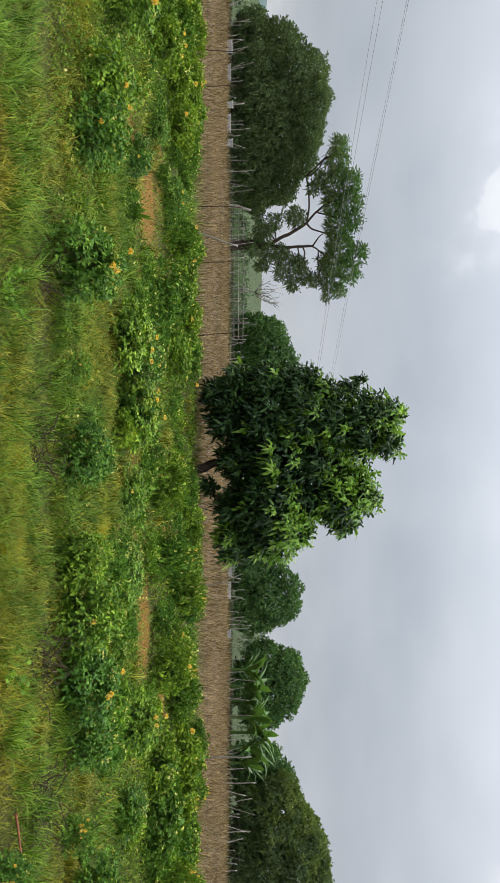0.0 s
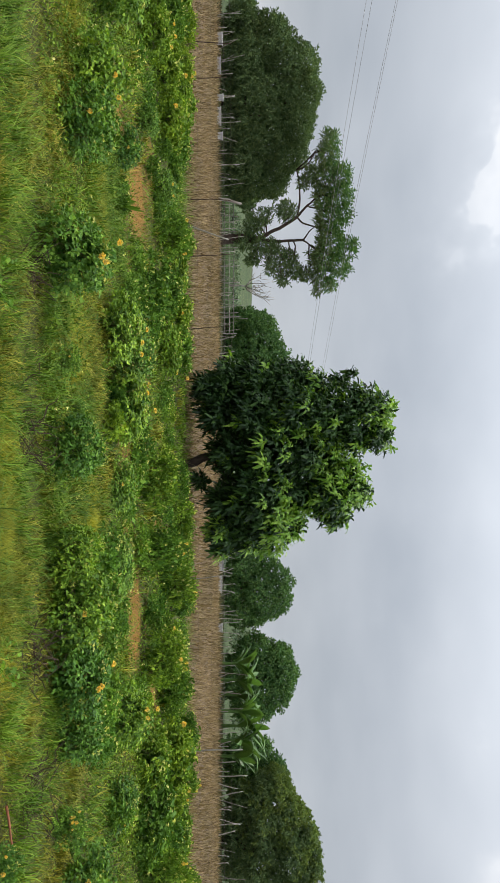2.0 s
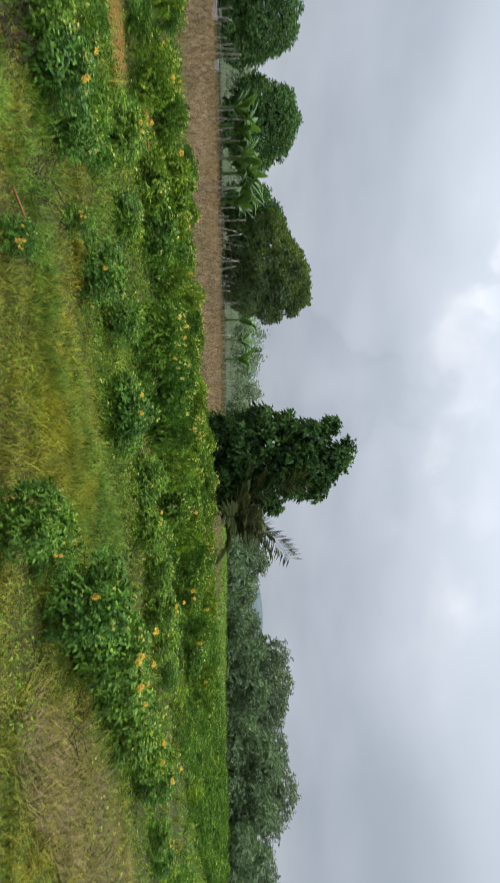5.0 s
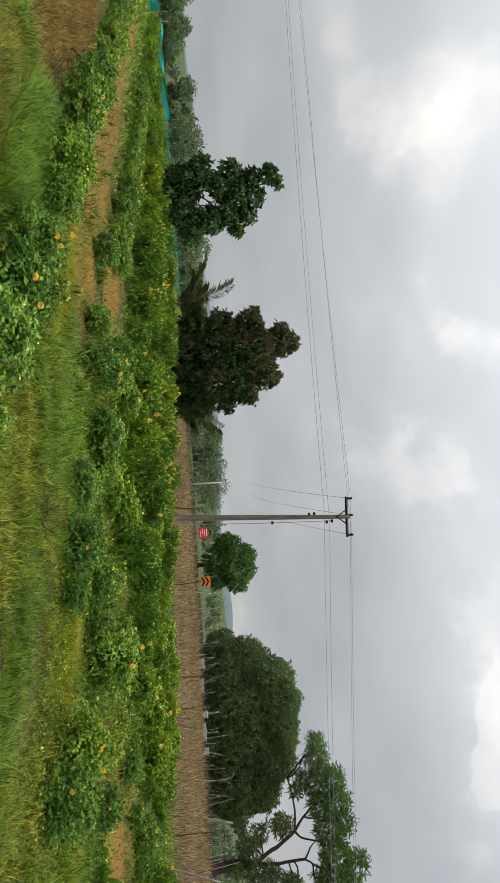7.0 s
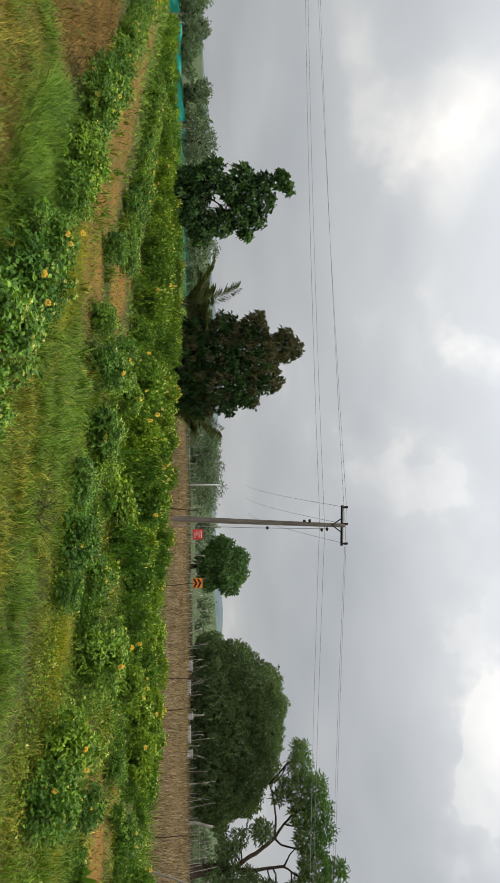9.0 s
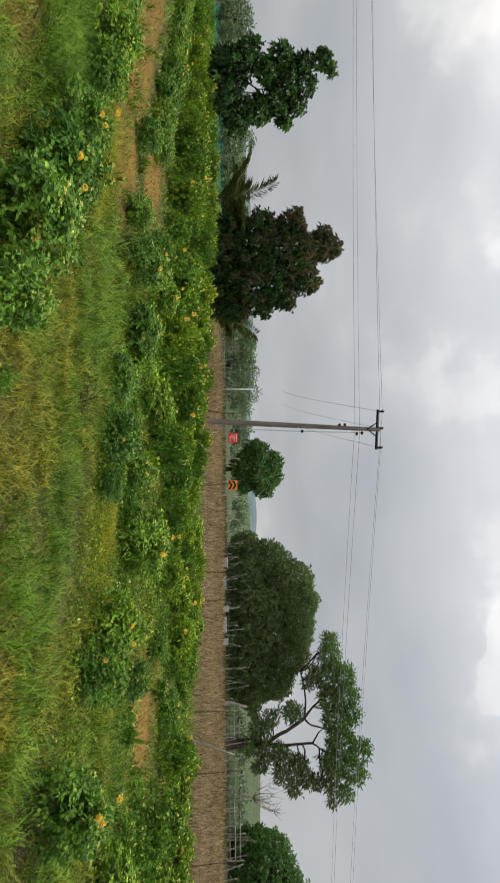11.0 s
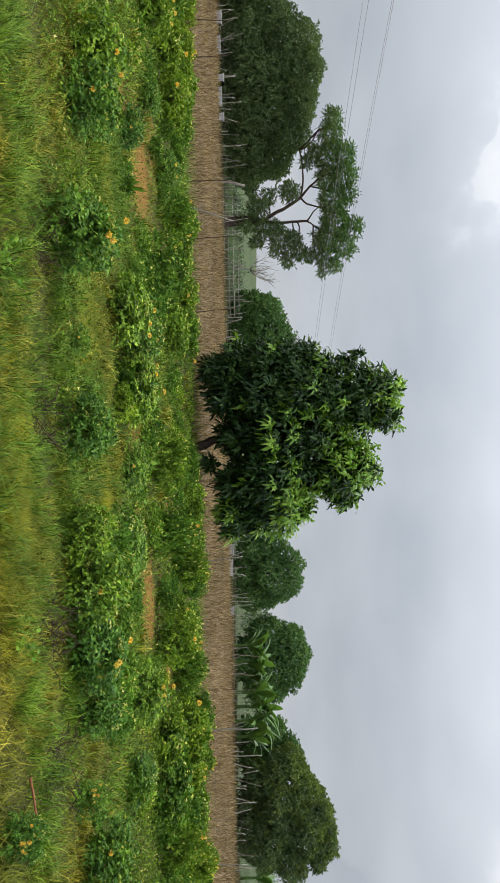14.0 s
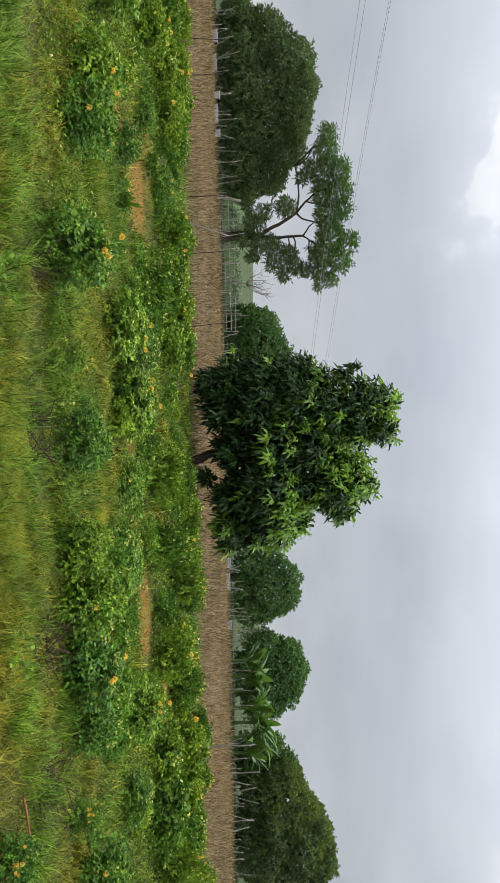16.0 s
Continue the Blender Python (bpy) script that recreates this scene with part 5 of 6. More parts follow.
def shrub(seed, width, height, sprigs, blooms, leaf=0.056, full=True, buds=26, mat=None, k=8):
    rng = np.random.default_rng(seed)
    thing = empty("marigold_shrub", 0, 0, -0.02)
    size = (width / 2, width / 2, height)
    at, out, domes = shrub_shape(rng, sprigs, size)
    axis = out + np.array([0, 0, 0.55]) + rng.normal(0, 0.25, out.shape)
    part("foliage", mesh_of("foliage", *sprays(at, axis, rng, k, leaf, leaf * 0.52, 0.25, full), mat or SHRUB), thing)
    n = sprigs
    inner = unit(rng.normal(0, 1, (n, 3))) * rng.uniform(0.15, 0.62, (n, 1)) * np.array(size) + np.array([0, 0, height * 0.36])
    inner = inner[inner[:, 2] > 0.03]
    part("inner_foliage", mesh_of("inner_foliage", *leaves(inner, rng.normal(0, 1, inner.shape), leaf * 1.3, leaf * 0.8, rng, 0.1, 0.1, False), mat or SHRUB), thing)["kind"] = "stuff"
    pieces = []
    for end in domes:
        pieces.append(tube(bent((0, 0, -0.04), end, rng, 0.1, 4), np.geomspace(0.008, 0.003, 4), 4))
    for i in rng.integers(0, len(at), 26):
        pieces.append(tube(bent(domes[rng.integers(len(domes))] * 0.8, at[i], rng, 0.1, 3), np.geomspace(0.004, 0.002, 3), 3))
    part("stem", mesh_of("stem", *join(pieces), STEM), thing)
    top = np.argsort(-(at[:, 2] / height + rng.normal(0, 0.22, len(at))))
    if buds:
        p = at[top[:buds]] + unit(axis[top[:buds]]) * leaf * 0.45
        q = np.repeat(p, 7, 0)
        part("bud_spray", mesh_of("bud_spray", *leaves(q, np.tile(unit(rng.normal(0, 1, (7, 3)) + np.array([0, 0, 0.5])), (len(p), 1)), 0.022, 0.019, rng, 0.3, 0.0, False), BUD), thing, "pale yellow buds")["kind"] = "stuff"
    # flower heads stand together in one or two sprays near the top
    spots = at[top[buds:buds + 2]]
    for i in range(blooms):
        p = spots[0 if i < 0.7 * blooms else 1] + rng.normal(0, 1, 3) * np.array([0.085, 0.085, 0.03]) + np.array([0, 0, 0.025])
        part("flower", FLOWERS[i % 3], thing, "", pose(p[0], p[1], p[2], rng.uniform(-35, 35), rng.uniform(-35, 35), rng.uniform(0, 360)) @ Matrix.Scale(rng.uniform(0.8, 1.25), 4))
    return tagged(thing, "", "shrub", "marigold shrubs in rows")


PLAIN, FEW, MANY = "bushy green marigold shrub with pale buds, growing on soil", "bushy green marigold shrub with a few yellow flowers", "large marigold shrub with many orange-yellow flower heads"
NEAR = [shrub(100 + k, 0.8, 0.55, 470, b, 0.047) for k, b in enumerate((0, 3, 5, 12, 1, 2))]
FAR = [shrub(120 + k, 0.85, 0.42, 360, b, 0.052, False, 28, SHRUB_FAR) for k, b in enumerate((1, 0, 2, 0, 3, 1))]
KINDS = {"near": NEAR, "far": FAR}
for things in KINDS.values():
    for ob in things:
        n = len([c for c in ob.children if c.name.startswith("flower")])
        tagged(ob, PLAIN if n == 0 else FEW if n < 5 else MANY)
used = set()


def plant(kind, i, x, y, w, h, spin):
    """Put a shrub of that kind at (x, y), w wide and h high."""
    ob = KINDS[kind][i]
    m = pose(x, y, -0.02, 0, 0, spin) @ Matrix.Diagonal((w / 0.82, w / 0.82, h / (0.55 if kind == "near" else 0.42), 1))
    if (kind, i) in used:
        return copy_thing(ob, m)
    used.add((kind, i))
    ob.matrix_basis = m
    return ob


prng = np.random.default_rng(90)
# the shrubs of the first rows: kind, x, y, width, height
FIRST = ((3, 2.5, 3.7, 0.32, 0.28), (1, -1.38, 5.05, 0.78, 0.58), (4, -2.65, 5.6, 0.7, 0.5), (5, -3.25, 5.9, 0.75, 0.55), (0, 0.14, 5.25, 0.6, 0.45), (4, -0.6, 5.4, 0.35, 0.25), (0, -0.2, 5.7, 0.4, 0.25), (0, 0.95, 5.2, 0.75, 0.55), (4, 1.4, 5.25, 0.85, 0.6), (1, 1.95, 5.3, 0.8, 0.45),
         (0, 2.5, 5.4, 0.8, 0.5), (3, 3.15, 5.2, 0.85, 0.62), (4, 3.85, 5.5, 0.85, 0.5), (0, 4.75, 5.95, 0.9, 0.6), (5, 5.5, 5.35, 0.9, 0.55), (2, -0.95, 8.0, 0.8, 0.5), (3, -2.93, 2.25, 0.6, 0.62), (0, -3.5, 2.05, 0.9, 0.58), (2, -4.2, 1.95, 0.95, 0.6),
         (5, -5.0, 2.05, 0.9, 0.56), (1, -5.9, 2.15, 0.8, 0.5), (0, -7.3, 2.2, 1.0, 0.66), (4, -8.0, 2.15, 1.05, 0.68), (0, -8.7, 2.1, 0.9, 0.6), (2, -9.9, 2.0, 1.0, 0.62), (5, -10.8, 2.0, 1.0, 0.62), (4, -11.8, 2.05, 1.0, 0.6), (3, 2.95, 1.75, 0.7, 0.62),
         (0, 3.7, 2.35, 0.8, 0.66), (3, 4.45, 2.6, 0.95, 0.68), (4, 5.1, 2.65, 1.05, 0.78), (1, 5.9, 2.7, 1.0, 0.7), (1, 6.7, 2.75, 0.95, 0.6), (5, 7.5, 2.8, 0.95, 0.65), (2, 8.4, 2.85, 0.95, 0.62), (5, 9.4, 2.9, 0.95, 0.65), (1, 10.4, 2.9, 0.95, 0.6))
# single shrubs further back that stand clear of their row
CLEAR = ((0, -8.72, 4.46, 0.8, 0.5), (1, -8.18, 4.92, 0.85, 0.5), (2, -7.32, 5.4, 0.9, 0.55), (0, -7.11, 5.82, 0.85, 0.5), (4, -5.14, 5.16, 0.85, 0.5), (5, -5.67, 6.43, 0.7, 0.4), (0, -4.56, 5.28, 0.7, 0.4),
         (1, -4.69, 6.74, 1.0, 0.6), (2, -5.61, 7.87, 0.9, 0.5), (0, -4.66, 9.75, 0.7, 0.42), (4, -3.44, 7.84, 0.7, 0.4), (5, -4.34, 11.47, 0.8, 0.45), (0, -10.54, 4.26, 0.9, 0.55), (1, -9.86, 6.71, 0.9, 0.5),
         (2, 5.53, 5.57, 0.8, 0.45), (0, 5.88, 5.28, 0.9, 0.5), (4, 7.53, 6.0, 0.95, 0.55), (5, 8.02, 5.5, 0.9, 0.5), (0, 9.29, 5.67, 1.0, 0.6), (1, 9.78, 5.19, 1.0, 0.55))
for i, x, y, w, h in FIRST + CLEAR:
    heads = [c.matrix_basis.translation for c in NEAR[i].children if c.name.startswith("flower")]
    spin = prng.uniform(0, 360)
    if heads:  # the heads stand on the open side, towards the path
        spin = math.degrees(math.atan2(-y, -x) - math.atan2(sum(p.y for p in heads), sum(p.x for p in heads))) + prng.uniform(-35, 35)
    plant("near", i, x, y, w, h, spin)
# the two rows that run on along the soil path
for y0, x0, x1 in ((2.25, -24.5, -12.4), (5.2, -27.5, -12.6)):
    x = x1
    while x > x0:
        plant("near", int(prng.choice(6, p=(0.3, 0.2, 0.12, 0.04, 0.22, 0.12))), x, y0 + prng.normal(0, 0.12), prng.uniform(0.85, 1.1), prng.uniform(0.42, 0.58), prng.uniform(0, 360))
        x -= prng.uniform(0.62, 0.9)
LOOSE = []
for row, y0 in enumerate(ROW_Y):
    x = -46.0
    while x < 62:
        x += prng.uniform(0.62, 0.98) if row < 2 else prng.uniform(0.7, 1.15)
        y = y0 + prng.normal(0, 0.15) + 0.012 * max(0, abs(x) - 14)
        if row < 2 and (-27 if row else -24) < x < -12:
            continue
        if row < 2 and -12.3 < x < (10.8 if row == 0 else -4 if x < -4 else 6):
            if not (row == 1 and x < -3.8):
                continue
        if row == 0 and x < -12:
            y -= 0.45
        bare = (0.3 if row < 4 else 0.12) if -5 < x < 0.6 else 0.1 if -9 < x < 2 else 0.05
        if prng.random() < bare:
            continue
        if row == 0 and x > 26:
            continue
        if any(math.hypot((x - cx) / (rx + 0.3), (y - cy) / (ry + 0.25)) < 1 for cx, cy, rx, ry in BARE):
            continue
        if any(math.hypot(x - c[1], y - c[2]) < 0.8 for c in CLEAR):
            continue
        w, h = prng.uniform(0.7, 1.15), prng.uniform(0.36, 0.58) * (1.0 if row < 3 else 0.9 if row < 5 else 0.78)
        if row == 1 and x < -6:
            h *= 1.25
        if abs(x) > 14:
            w, h = w * 1.02, h * 1.2
        if (-30 if row > 1 else -13.5) < x < (13.5 if row < 2 else 19):
            if row < 2 or row == 2 and abs(x) < 6:
                plant("near", int(prng.choice(6, p=(0.34, 0.2, 0.1, 0.04, 0.22, 0.1))), x, y, w, h, prng.uniform(0, 360))
            else:
                plant("far", int(prng.integers(6)), x, y, w, h, prng.uniform(0, 360))
        else:
            LOOSE.append((x, y, w * 0.96, h))


# low young plants between the rows
for _ in range(330):
    x, y = prng.uniform(-14, 14), prng.uniform(5.9, 14.6)
    if any(math.hypot((x - cx) / (rx + 0.15), (y - cy) / (ry + 0.15)) < 1 for cx, cy, rx, ry in BARE) or (-5 < x < -1 and y < 7.4):
        continue
    LOOSE.append((x, y, prng.uniform(0.35, 0.7), prng.uniform(0.16, 0.32)))


def far_rows():
    """The shrubs further along the rows, where they run together; lighter and darker ones are mixed."""
    rng = np.random.default_rng(91)
    sets, buds = [[] for _ in range(7)], []
    for x, y, w, h in LOOSE:
        near = abs(x) < 26
        leaf = 0.05 if abs(x) < 14 else 0.064 if near else 0.095
        pieces = sets[rng.integers(7)]
        at, out, _ = shrub_shape(rng, 150 if near else 95, (w / 2, w / 2, h))
        at = at + np.array([x, y, 0])
        pieces.append(sprays(at, out + np.array([0, 0, 0.55]), rng, 6, leaf, leaf * 0.52, 0.25))
        inner = unit(rng.normal(0, 1, (24, 3))) * rng.uniform(0.1, 0.6, (24, 1)) * np.array([w / 2, w / 2, h]) + np.array([x, y, h * 0.36])
        pieces.append(leaves(inner, rng.normal(0, 1, inner.shape), 2 * leaf, 1.2 * leaf, rng, 0.1, 0.1, False))
        d = at[np.argsort(-at[:, 2])[:6]]
        buds.append(leaves(np.repeat(d, 3, 0), rng.normal(0, 1, (3 * len(d), 3)), 0.03, 0.03, rng, 0.3, 0.0, False))
    thing = tagged(empty("shrub_rows", 0, 9, 0), "rows of marigold shrubs running on across the farmland", "shrub row", kind="stuff")
    for name, m, p in [("foliage", SHRUB_FAR, q) for q in sets] + [("bud_spray", BUD, buds)]:
        v, t = join(p)
        v[:, 1] -= 9
        part(name, mesh_of(name, v, t, m), thing)


far_rows()


# ---- grass ----
def blades(x, y, h, w, rng, lean=0.5, least=0.05, simple=False):
    n = len(x)
    a = rng.uniform(0, 2 * np.pi, n)
    side = np.stack([np.cos(a), np.sin(a), np.zeros(n)], 1) * w[:, None] * 0.5
    bend = np.stack([np.cos(a + 1.57), np.sin(a + 1.57), np.zeros(n)], 1) * (h * rng.uniform(least, lean, n))[:, None]
    z = np.array([0, 0, 1.0])
    o = np.stack([x, y, ground_z(x, y) * sstep(60, 30, np.hypot(x, y)) - 0.006], 1)
    m = o + bend * 0.35 + z * (h * 0.6)[:, None]
    tip = o + bend * 1.3 + z * (h * rng.uniform(0.75, 1.0, n))[:, None]
    if simple:
        return np.stack([o - side, o + side, tip], 1).reshape(-1, 3), np.arange(n * 3).reshape(-1, 3)
    v = np.stack([o - side, o + side, m + side * 0.8, m - side * 0.8, tip], 1).reshape(-1, 3)
    k = np.arange(n)[:, None] * 5
    return v, np.concatenate([k + np.array(f) for f in ((0, 1, 2), (0, 2, 3), (3, 2, 4))])


def grass():
    rng = np.random.default_rng(95)
    thing = tagged(empty("grass", 0, 0, 0), "uneven yellow-green field grass between the shrubs", "grass", kind="stuff")

    def area(n, r0, r1, h0, h1, w, mat, keep):
        r = np.sqrt(rng.uniform(r0 * r0, r1 * r1, n))
        a = np.radians(rng.uniform(-92, 92, n))
        x, y = r * np.sin(a), r * np.cos(a)
        ok = keep(x, y) & (y < 17.6)
        x, y = x[ok], y[ok]
        tall = 0.75 + 0.45 * ripple(x, y, 1.9, 3)
        h = rng.uniform(h0, h1, len(x)) * tall
        return part("blades", mesh_of("blades", *blades(x, y, h, w * rng.uniform(0.6, 1.3, len(x)), rng, 1.5, 0.25, True), mat), thing)

    def meadow(x, y):
        soil = np.maximum(soil_mask(x, y), stubble_mask(x, y) * 0.75)
        bare = 0.75 * np.exp(-((y - 4.78) / 0.16) ** 2) * (np.abs(x - 0.5) < 5)
        return rng.random(len(x)) > np.maximum(soil * 0.86, bare)

    def tufts(x, y):
        return meadow(x, y) & (ripple(x, y, 4.2, 8) + 0.6 * ripple(x, y, 9.0, 2) > 0.15)

    def tussocks(n, r0, r1, per, h0, h1, w, mat, keep):
        """Clumps of long blades that lean out from their middle."""
        r, a = np.sqrt(rng.uniform(r0 * r0, r1 * r1, n)), np.radians(rng.uniform(-92, 92, n))
        x, y = r * np.sin(a), r * np.cos(a)
        ok = keep(x, y) & (y < 17.4)
        x, y = np.repeat(x[ok], per), np.repeat(y[ok], per)
        h = np.repeat(rng.uniform(h0, h1, int(ok.sum())), per) * rng.uniform(0.55, 1.1, len(x))
        x, y = x + rng.normal(0, 0.035, len(x)), y + rng.normal(0, 0.035, len(y))
        part("tussock", mesh_of("tussock", *blades(x, y, h, w * rng.uniform(0.6, 1.3, len(x)), rng, 1.3, 0.3), mat), thing)["kind"] = "stuff"

    def shade(x, y):
        """Deeper grass in front of the first row and round its shrubs."""
        return meadow(x, y) & (ripple(x, y, 1.0, 5) + 0.5 * ripple(x, y, 3.3, 1) + np.where((x < -2.0) & (x > -9.5), 0.4, -0.15) + 0.8 * np.exp(-((y - 4.3) / 0.4) ** 2) > 0.32)

    def patchy(x, y):
        return meadow(x, y) & (rng.random(len(x)) < 0.55 + 0.45 * sstep(-0.25, 0.3, ripple(x, y, 5.2, 3) + 0.7 * ripple(x, y, 11.0, 7)))

    area(230000, 3.2, 7.0, 0.03, 0.10, 0.0075, GRASS, patchy)
    area(110000, 3.2, 8.0, 0.05, 0.14, 0.0075, GRASS_LUSH, shade)
    tussocks(6200, 3.0, 7.5, 18, 0.07, 0.16, 0.0062, GRASS, tufts)
    tussocks(4200, 3.0, 8.5, 20, 0.10, 0.24, 0.0062, GRASS_LUSH, shade)
    area(90000, 5.0, 9.0, 0.03, 0.10, 0.013, GRASS_LUSH, meadow)
    area(24000, 7.0, 12, 0.06, 0.17, 0.018, GRASS, meadow)
    area(44000, 7.0, 13, 0.06, 0.18, 0.018, GRASS_LUSH, meadow)
    area(46000, 12, 26, 0.06, 0.2, 0.03, HERB, meadow)
    tussocks(900, 8.5, 18, 18, 0.14, 0.28, 0.015, GRASS, tufts)
    tussocks(900, 8.5, 18, 16, 0.14, 0.3, 0.015, GRASS_LUSH, shade)

    n = 14000
    fx, fy = rng.uniform(-32, 36, n), 16.0 + 3.6 * rng.random(n) ** 1.8 + 0.5 * np.sin(np.arange(n) * 0.001)
    part("fringe", mesh_of("fringe", *blades(fx, fy, rng.uniform(0.08, 0.30, n), 0.024 * rng.uniform(0.6, 1.3, n), rng, 1.2, 0.2, True), HERB), thing)

    def round_about(n, r0, r1, a0, a1, w, h, mat):
        r, a = np.sqrt(rng.uniform(r0 * r0, r1 * r1, n)), np.radians(rng.uniform(a0, a1, n))
        x, y = r * np.sin(a), r * np.cos(a)
        open_soil = rng.random(n) > soil_mask(x, y)
        x, y, n = x[open_soil], y[open_soil], int(open_soil.sum())
        part("blades", mesh_of("blades", *blades(x, y, h * rng.uniform(0.4, 1.0, n), w * rng.uniform(0.6, 1.3, n), rng, 1.5, 0.25, True), mat), thing)

    round_about(24000, 0.05, 3.2, -180, 180, 0.018, 0.13, GRASS)
    round_about(9000, 0.05, 3.2, -180, 180, 0.018, 0.15, GRASS_LUSH)
    round_about(26000, 3.2, 9, 90, 270, 0.03, 0.16, GRASS)
    round_about(12000, 3.2, 12, 90, 270, 0.03, 0.2, GRASS_LUSH)
    for a0, a1 in ((44, 96), (-96, -52)):
        round_about(52000, 20, 64, a0, a1, 0.05, 0.26, HERB)

    # short yellow-green carpets
    for cx, cy, rx, ry, n in ((4.5, 3.8, 1.6, 0.85, 17000), (-7.6, 3.3, 1.3, 0.45, 7000), (-4.3, 5.75, 0.9, 0.5, 5000), (0.6, 4.0, 1.0, 0.4, 9000), (-0.6, 5.8, 0.6, 0.45, 4000), (0.9, 6.4, 0.6, 0.4, 3000), (-2.6, 6.9, 0.7, 0.4, 3000), (8.5, 3.9, 1.8, 0.4, 5000)):
        r, a = np.abs(rng.normal(0, 0.62, n)), rng.uniform(0, 2 * np.pi, n)
        part("blades", mesh_of("blades", *blades(cx + rx * r * np.cos(a), cy + ry * r * np.sin(a), rng.uniform(0.05, 0.13, n), 0.009 * rng.uniform(0.6, 1.3, n), rng, 1.5, 0.25, True), LIME), thing)

    def dry(x, y):
        return rng.random(len(x)) < stubble_mask(x, y)

    def worn(x, y):
        return rng.random(len(x)) < soil_mask(x, y) * 0.7

    area(30000, 3, 15, 0.03, 0.12, 0.009, STRAW, dry)
    area(75000, 3, 20, 0.03, 0.11, 0.010, PATH_STRAW, worn)
    for cx, cy, rx, ry, n, mat, high in ((7.8, 1.6, 2.9, 0.55, 11000, STRAW, 0.16), (7.8, 1.6, 3.1, 0.7, 6000, GRASS, 0.2), (-7.3, 1.75, 1.6, 0.5, 9000, GRASS_LUSH, 0.26), (-6.6, 0.9, 1.6, 0.7, 8000, PATH_STRAW, 0.12), (-6.6, 0.9, 1.6, 0.7, 4000, GRASS, 0.14), (-13.0, 1.05, 4.3, 0.9, 19000, PATH_STRAW, 0.14)):
        r, a = np.sqrt(rng.random(n)), rng.uniform(0, 2 * np.pi, n)
        part("dry_blades", mesh_of("dry_blades", *blades(cx + rx * r * np.cos(a), cy + ry * r * np.sin(a), high * rng.uniform(0.3, 1.0, n), 0.011 * rng.uniform(0.6, 1.4, n), rng, 2.2, 0.4, True), mat), thing)


grass()


def herbs():
    """Low leafy growth that closes the ground between the rows of shrubs."""
    rng = np.random.default_rng(97)
    thing = tagged(empty("low_herbs", 0, 9, 0), "low bright green leafy weeds between the shrub rows", "weeds", kind="stuff")
    for n, x0, x1, y0, y1, size, high in ((60000, -10, 10, 4.9, 9.5, 0.038, 0.14), (46000, -22, 22, 9.5, 17.2, 0.06, 0.13), (34000, -50, -10, 4.9, 16.5, 0.055, 0.13), (30000, 10, 50, 4, 16.5, 0.065, 0.13), (6000, -12, -2.4, 1.4, 3.4, 0.04, 0.12), (6000, 2.8, 12, 1.4, 3.6, 0.04, 0.12)):
        x, y = rng.uniform(x0, x1, n), rng.uniform(y0, y1, n)
        much = ripple(x, y, 1.3, 6) + 0.6 * ripple(x, y, 3.9, 2) + 0.35
        keep = (rng.random(n) > soil_mask(x, y) * 0.8) & (rng.random(n) < 0.1 + 0.9 * sstep(-0.1, 0.6, much))
        x, y, much = x[keep], y[keep], much[keep]
        z = high * rng.random(len(x)) ** 1.3 * np.clip(0.5 + 0.5 * much, 0.2, 1.1)
        way = rng.normal(0, 1, (len(x), 3)) * np.array([1, 1, 0.4]) + np.array([0, 0, 0.25])
        part("leaves", mesh_of("leaves", *leaves(np.stack([x, y - 9, z], 1), way, size, size * 0.55, rng, 0.15, 0.15, False), HERB), thing)
        m = len(x) // 130
        pick = np.repeat(rng.integers(0, len(x), m), 4)
        p = np.stack([x[pick], y[pick] - 9, z[pick] + 0.04], 1) + rng.normal(0, 0.008, (len(pick), 3))
        part("bud_spray", mesh_of("bud_spray", *leaves(p, rng.normal(0, 1, p.shape), 0.022 + size * 0.12, 0.02 + size * 0.12, rng, 0.3, 0.0, False), BUD), thing)


herbs()


def stubble():
    rng = np.random.default_rng(96)
    n = 95000
    y = 16.6 + 27 * rng.random(n) ** 1.25
    x = rng.uniform(-40, 40, n) * np.clip(0.45 + y / 45, 0, 1)
    ok = (rng.random(n) < stubble_mask(x, y)) & (y > 16)
    x, y = x[ok], y[ok]
    h = rng.uniform(0.12, 0.48, len(x)) * (0.85 + 0.3 * ripple(x, y, 0.8, 2))
    tagged(new("dry_stalks", mesh_of("dry_stalks", *blades(x, y, h, 0.014 + 0.0006 * y, rng, 0.6, 0.05, True), STRAW)), "dry brown stalks left standing in the harvested field", "stubble", kind="stuff")


stubble()


# ---- weeds and dead growth close to the eye ----
def weed(x, y, w, seed, high=0.10):
    rng = np.random.default_rng(seed)
    thing = tagged(empty("weed_plant", x, y, -0.02), "low lime-green broadleaf weed in the grass", "weed", "weeds in the grass")
    for k in range(9):
        a = k * 2.4 + rng.uniform(-0.3, 0.3)
        end = np.array([math.cos(a) * w * 0.45, math.sin(a) * w * 0.45, rng.uniform(0.4, 1.0) * high])
        p = bent((0, 0, 0), end, rng, 0.1, 5)
        n = 9
        at = np.repeat(p[1:], 3, 0)[:n] + rng.normal(0, 0.012, (n, 3))
        way = rng.normal(0, 0.6, (n, 3)) + end / np.linalg.norm(end) + np.array([0, 0, 0.3])
        part("sprig", mesh_of("sprig", *join([tube(p, np.geomspace(0.004, 0.002, 5), 4), leaves(at, way, 0.04, 0.026, rng, 0.15, 0.2, True)]), WEED), thing)


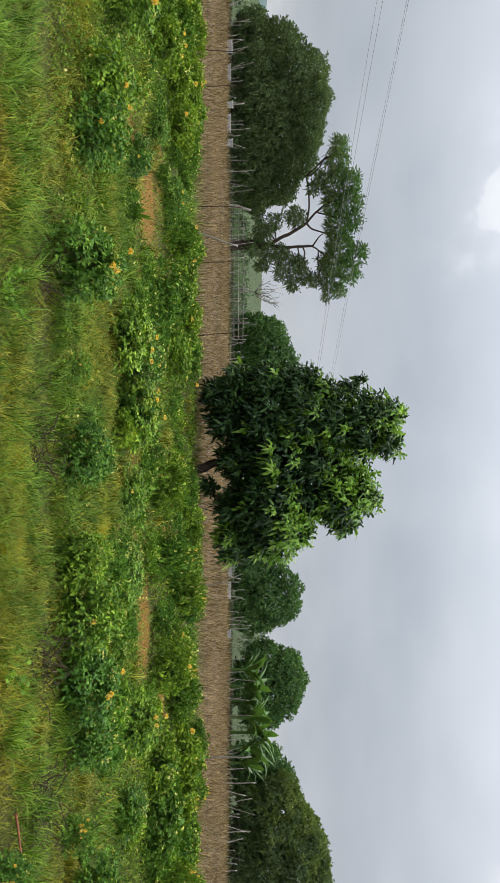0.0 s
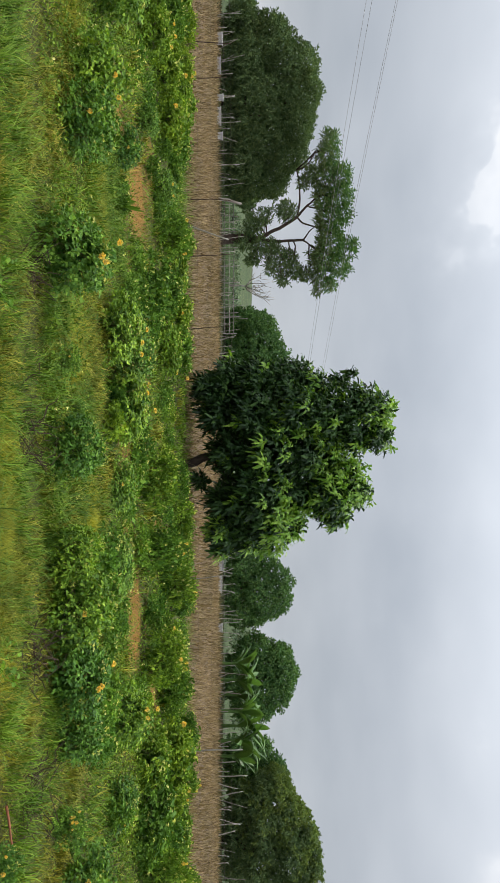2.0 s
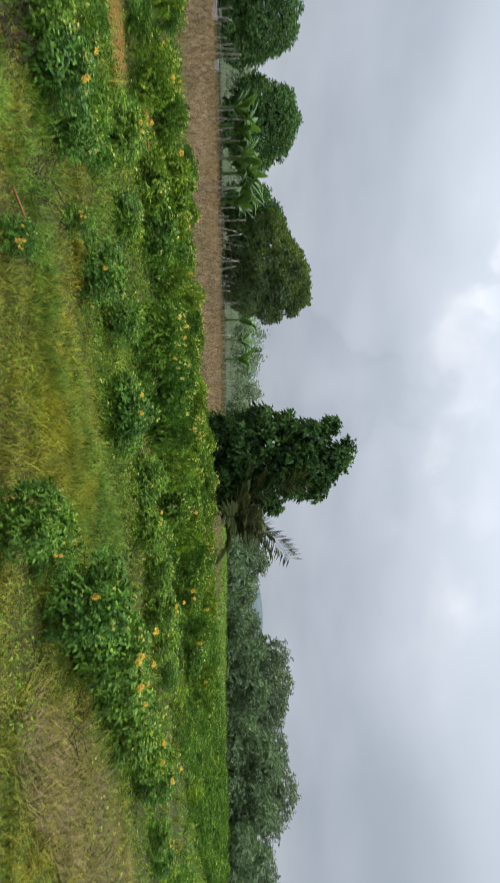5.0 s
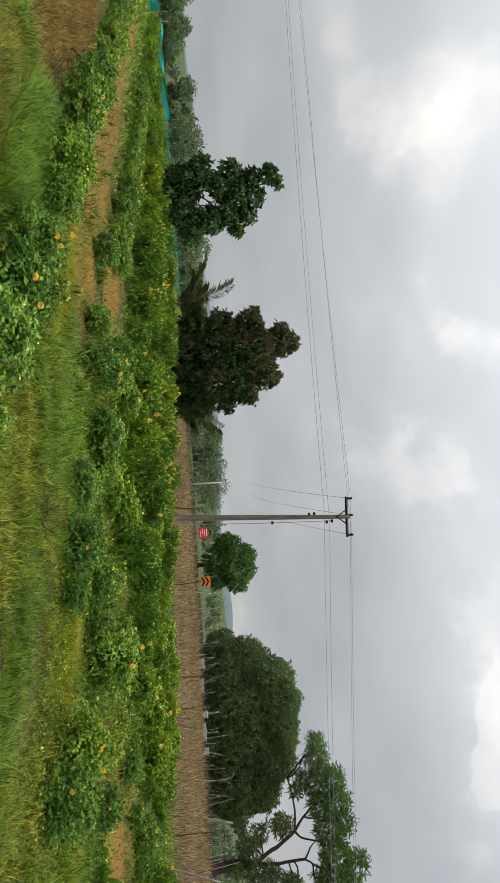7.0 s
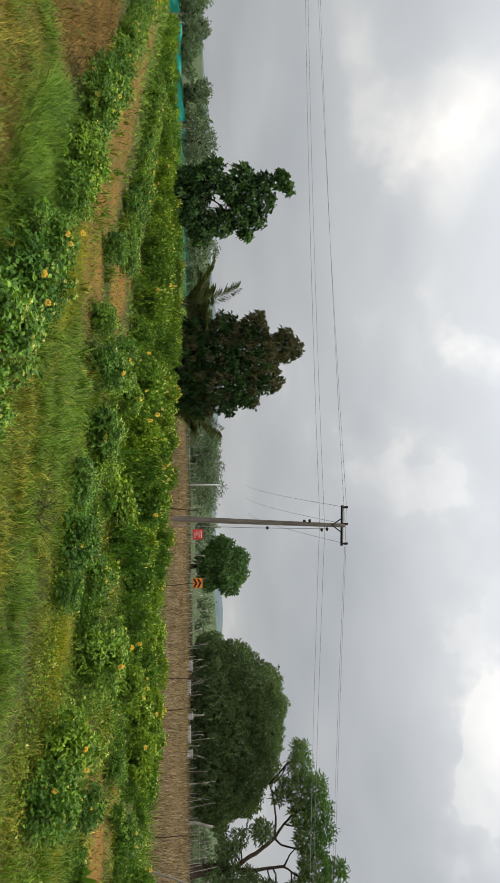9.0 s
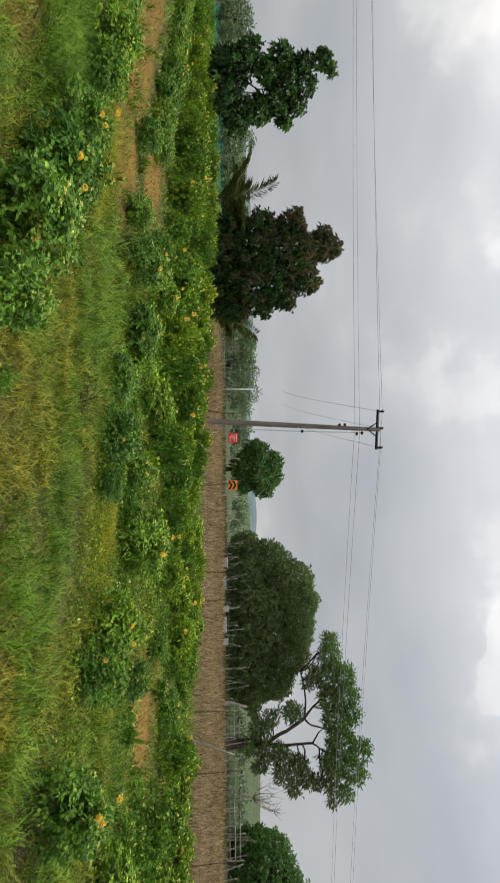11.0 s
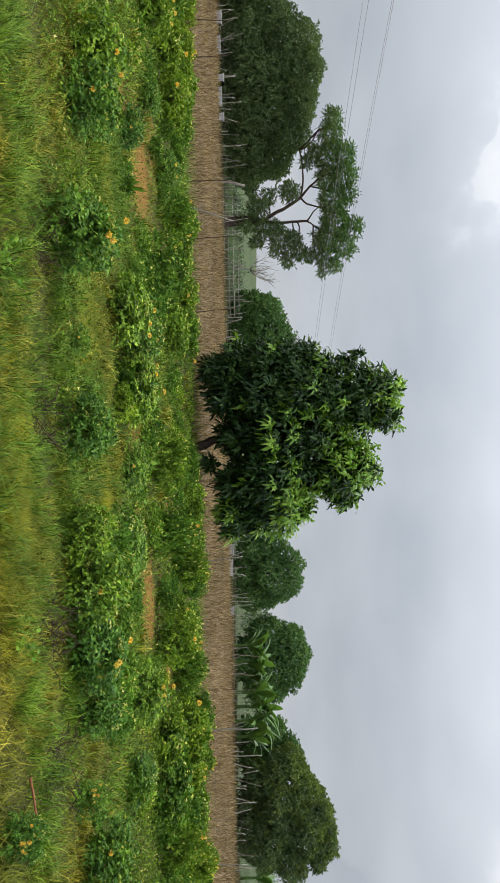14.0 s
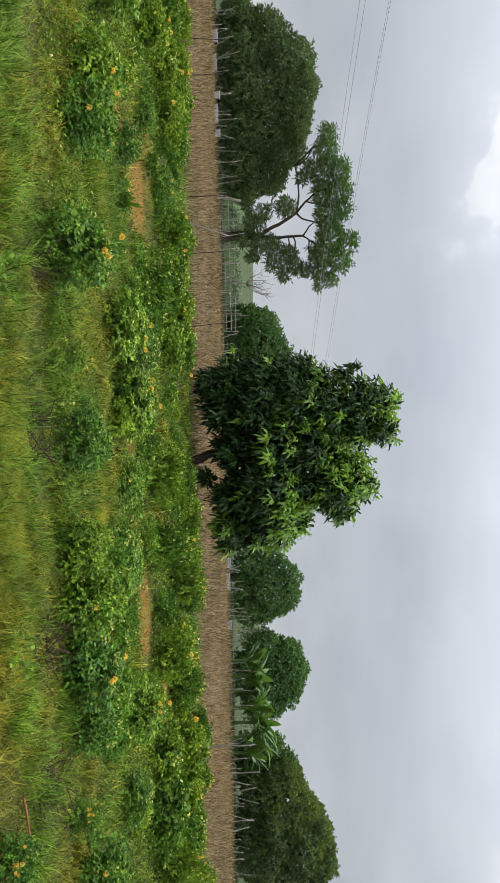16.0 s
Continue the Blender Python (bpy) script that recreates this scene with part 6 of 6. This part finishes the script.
for k, (x, y, w) in enumerate(((-0.92, 3.95, 0.4), (1.4, 4.0, 0.35), (3.9, 1.75, 0.4), (-4.2, 1.7, 0.45))):
    weed(x, y, w, 200 + k, 0.2 if k < 2 else 0.1)


def dead_stems(x, y, w, seed):
    rng = np.random.default_rng(seed)
    thing = tagged(empty("dead_stems", x, y, -0.02), "tangle of dry brown dead stems under a shrub", "dead stems", "dead stems")
    for k in range(30):
        a = rng.uniform(0, 6.28)
        s = np.array([rng.normal(0, w * 0.2), rng.normal(0, w * 0.2), 0.0])
        e = s + np.array([math.cos(a) * w * 0.5, math.sin(a) * w * 0.5, rng.uniform(0.03, 0.22)])
        part("twig", mesh_of("twig", *tube(bent(s, e, rng, 0.25, 5), np.geomspace(0.005, 0.0025, 5), 4), DARK_WOOD), thing)


for k, (x, y, w) in enumerate(((-1.15, 4.62, 0.4), (0.05, 4.6, 0.45), (1.55, 4.72, 0.5), (2.6, 4.65, 0.5), (-4.6, 4.1, 0.5), (6.3, 2.2, 0.6), (-9.6, 1.6, 0.6))):
    dead_stems(x, y, w, 220 + k)
stick_data = mesh_of("stick", *tube(bent((-0.13, -0.04, 0.03), (0.13, 0.05, 0.05), np.random.default_rng(3), 0.03, 6), np.linspace(0.009, 0.006, 6), 6), rough_stuff("red_bark", (0.16, 0.06, 0.03), (0.30, 0.12, 0.06), 20), True)
fallen = tagged(new("fallen_stick", stick_data), "short reddish brown stick lying in the grass", "stick")
fallen.matrix_basis = pose(2.49, 4.12, -0.01, 0, 0, -10)


# one upright tuft of broad blades among the shrubs
tuft_rng = np.random.default_rng(230)
tuft = tagged(empty("broad_grass", -2.78, 7.88, -0.02), "upright tuft of broad green blades among the shrubs", "grass")
for k in range(7):
    a = k * 2.4
    lean_x, lean_y = math.cos(a) * 0.06, math.sin(a) * 0.06
    part("blade", mesh_of("blade", *leaves(np.array([[lean_x * 0.3, lean_y * 0.3, 0.0]]), np.array([[lean_x, lean_y, 0.3]]), 0.3, 0.045, tuft_rng, 0.15, 0.0, True), GRASS_LUSH), tuft)
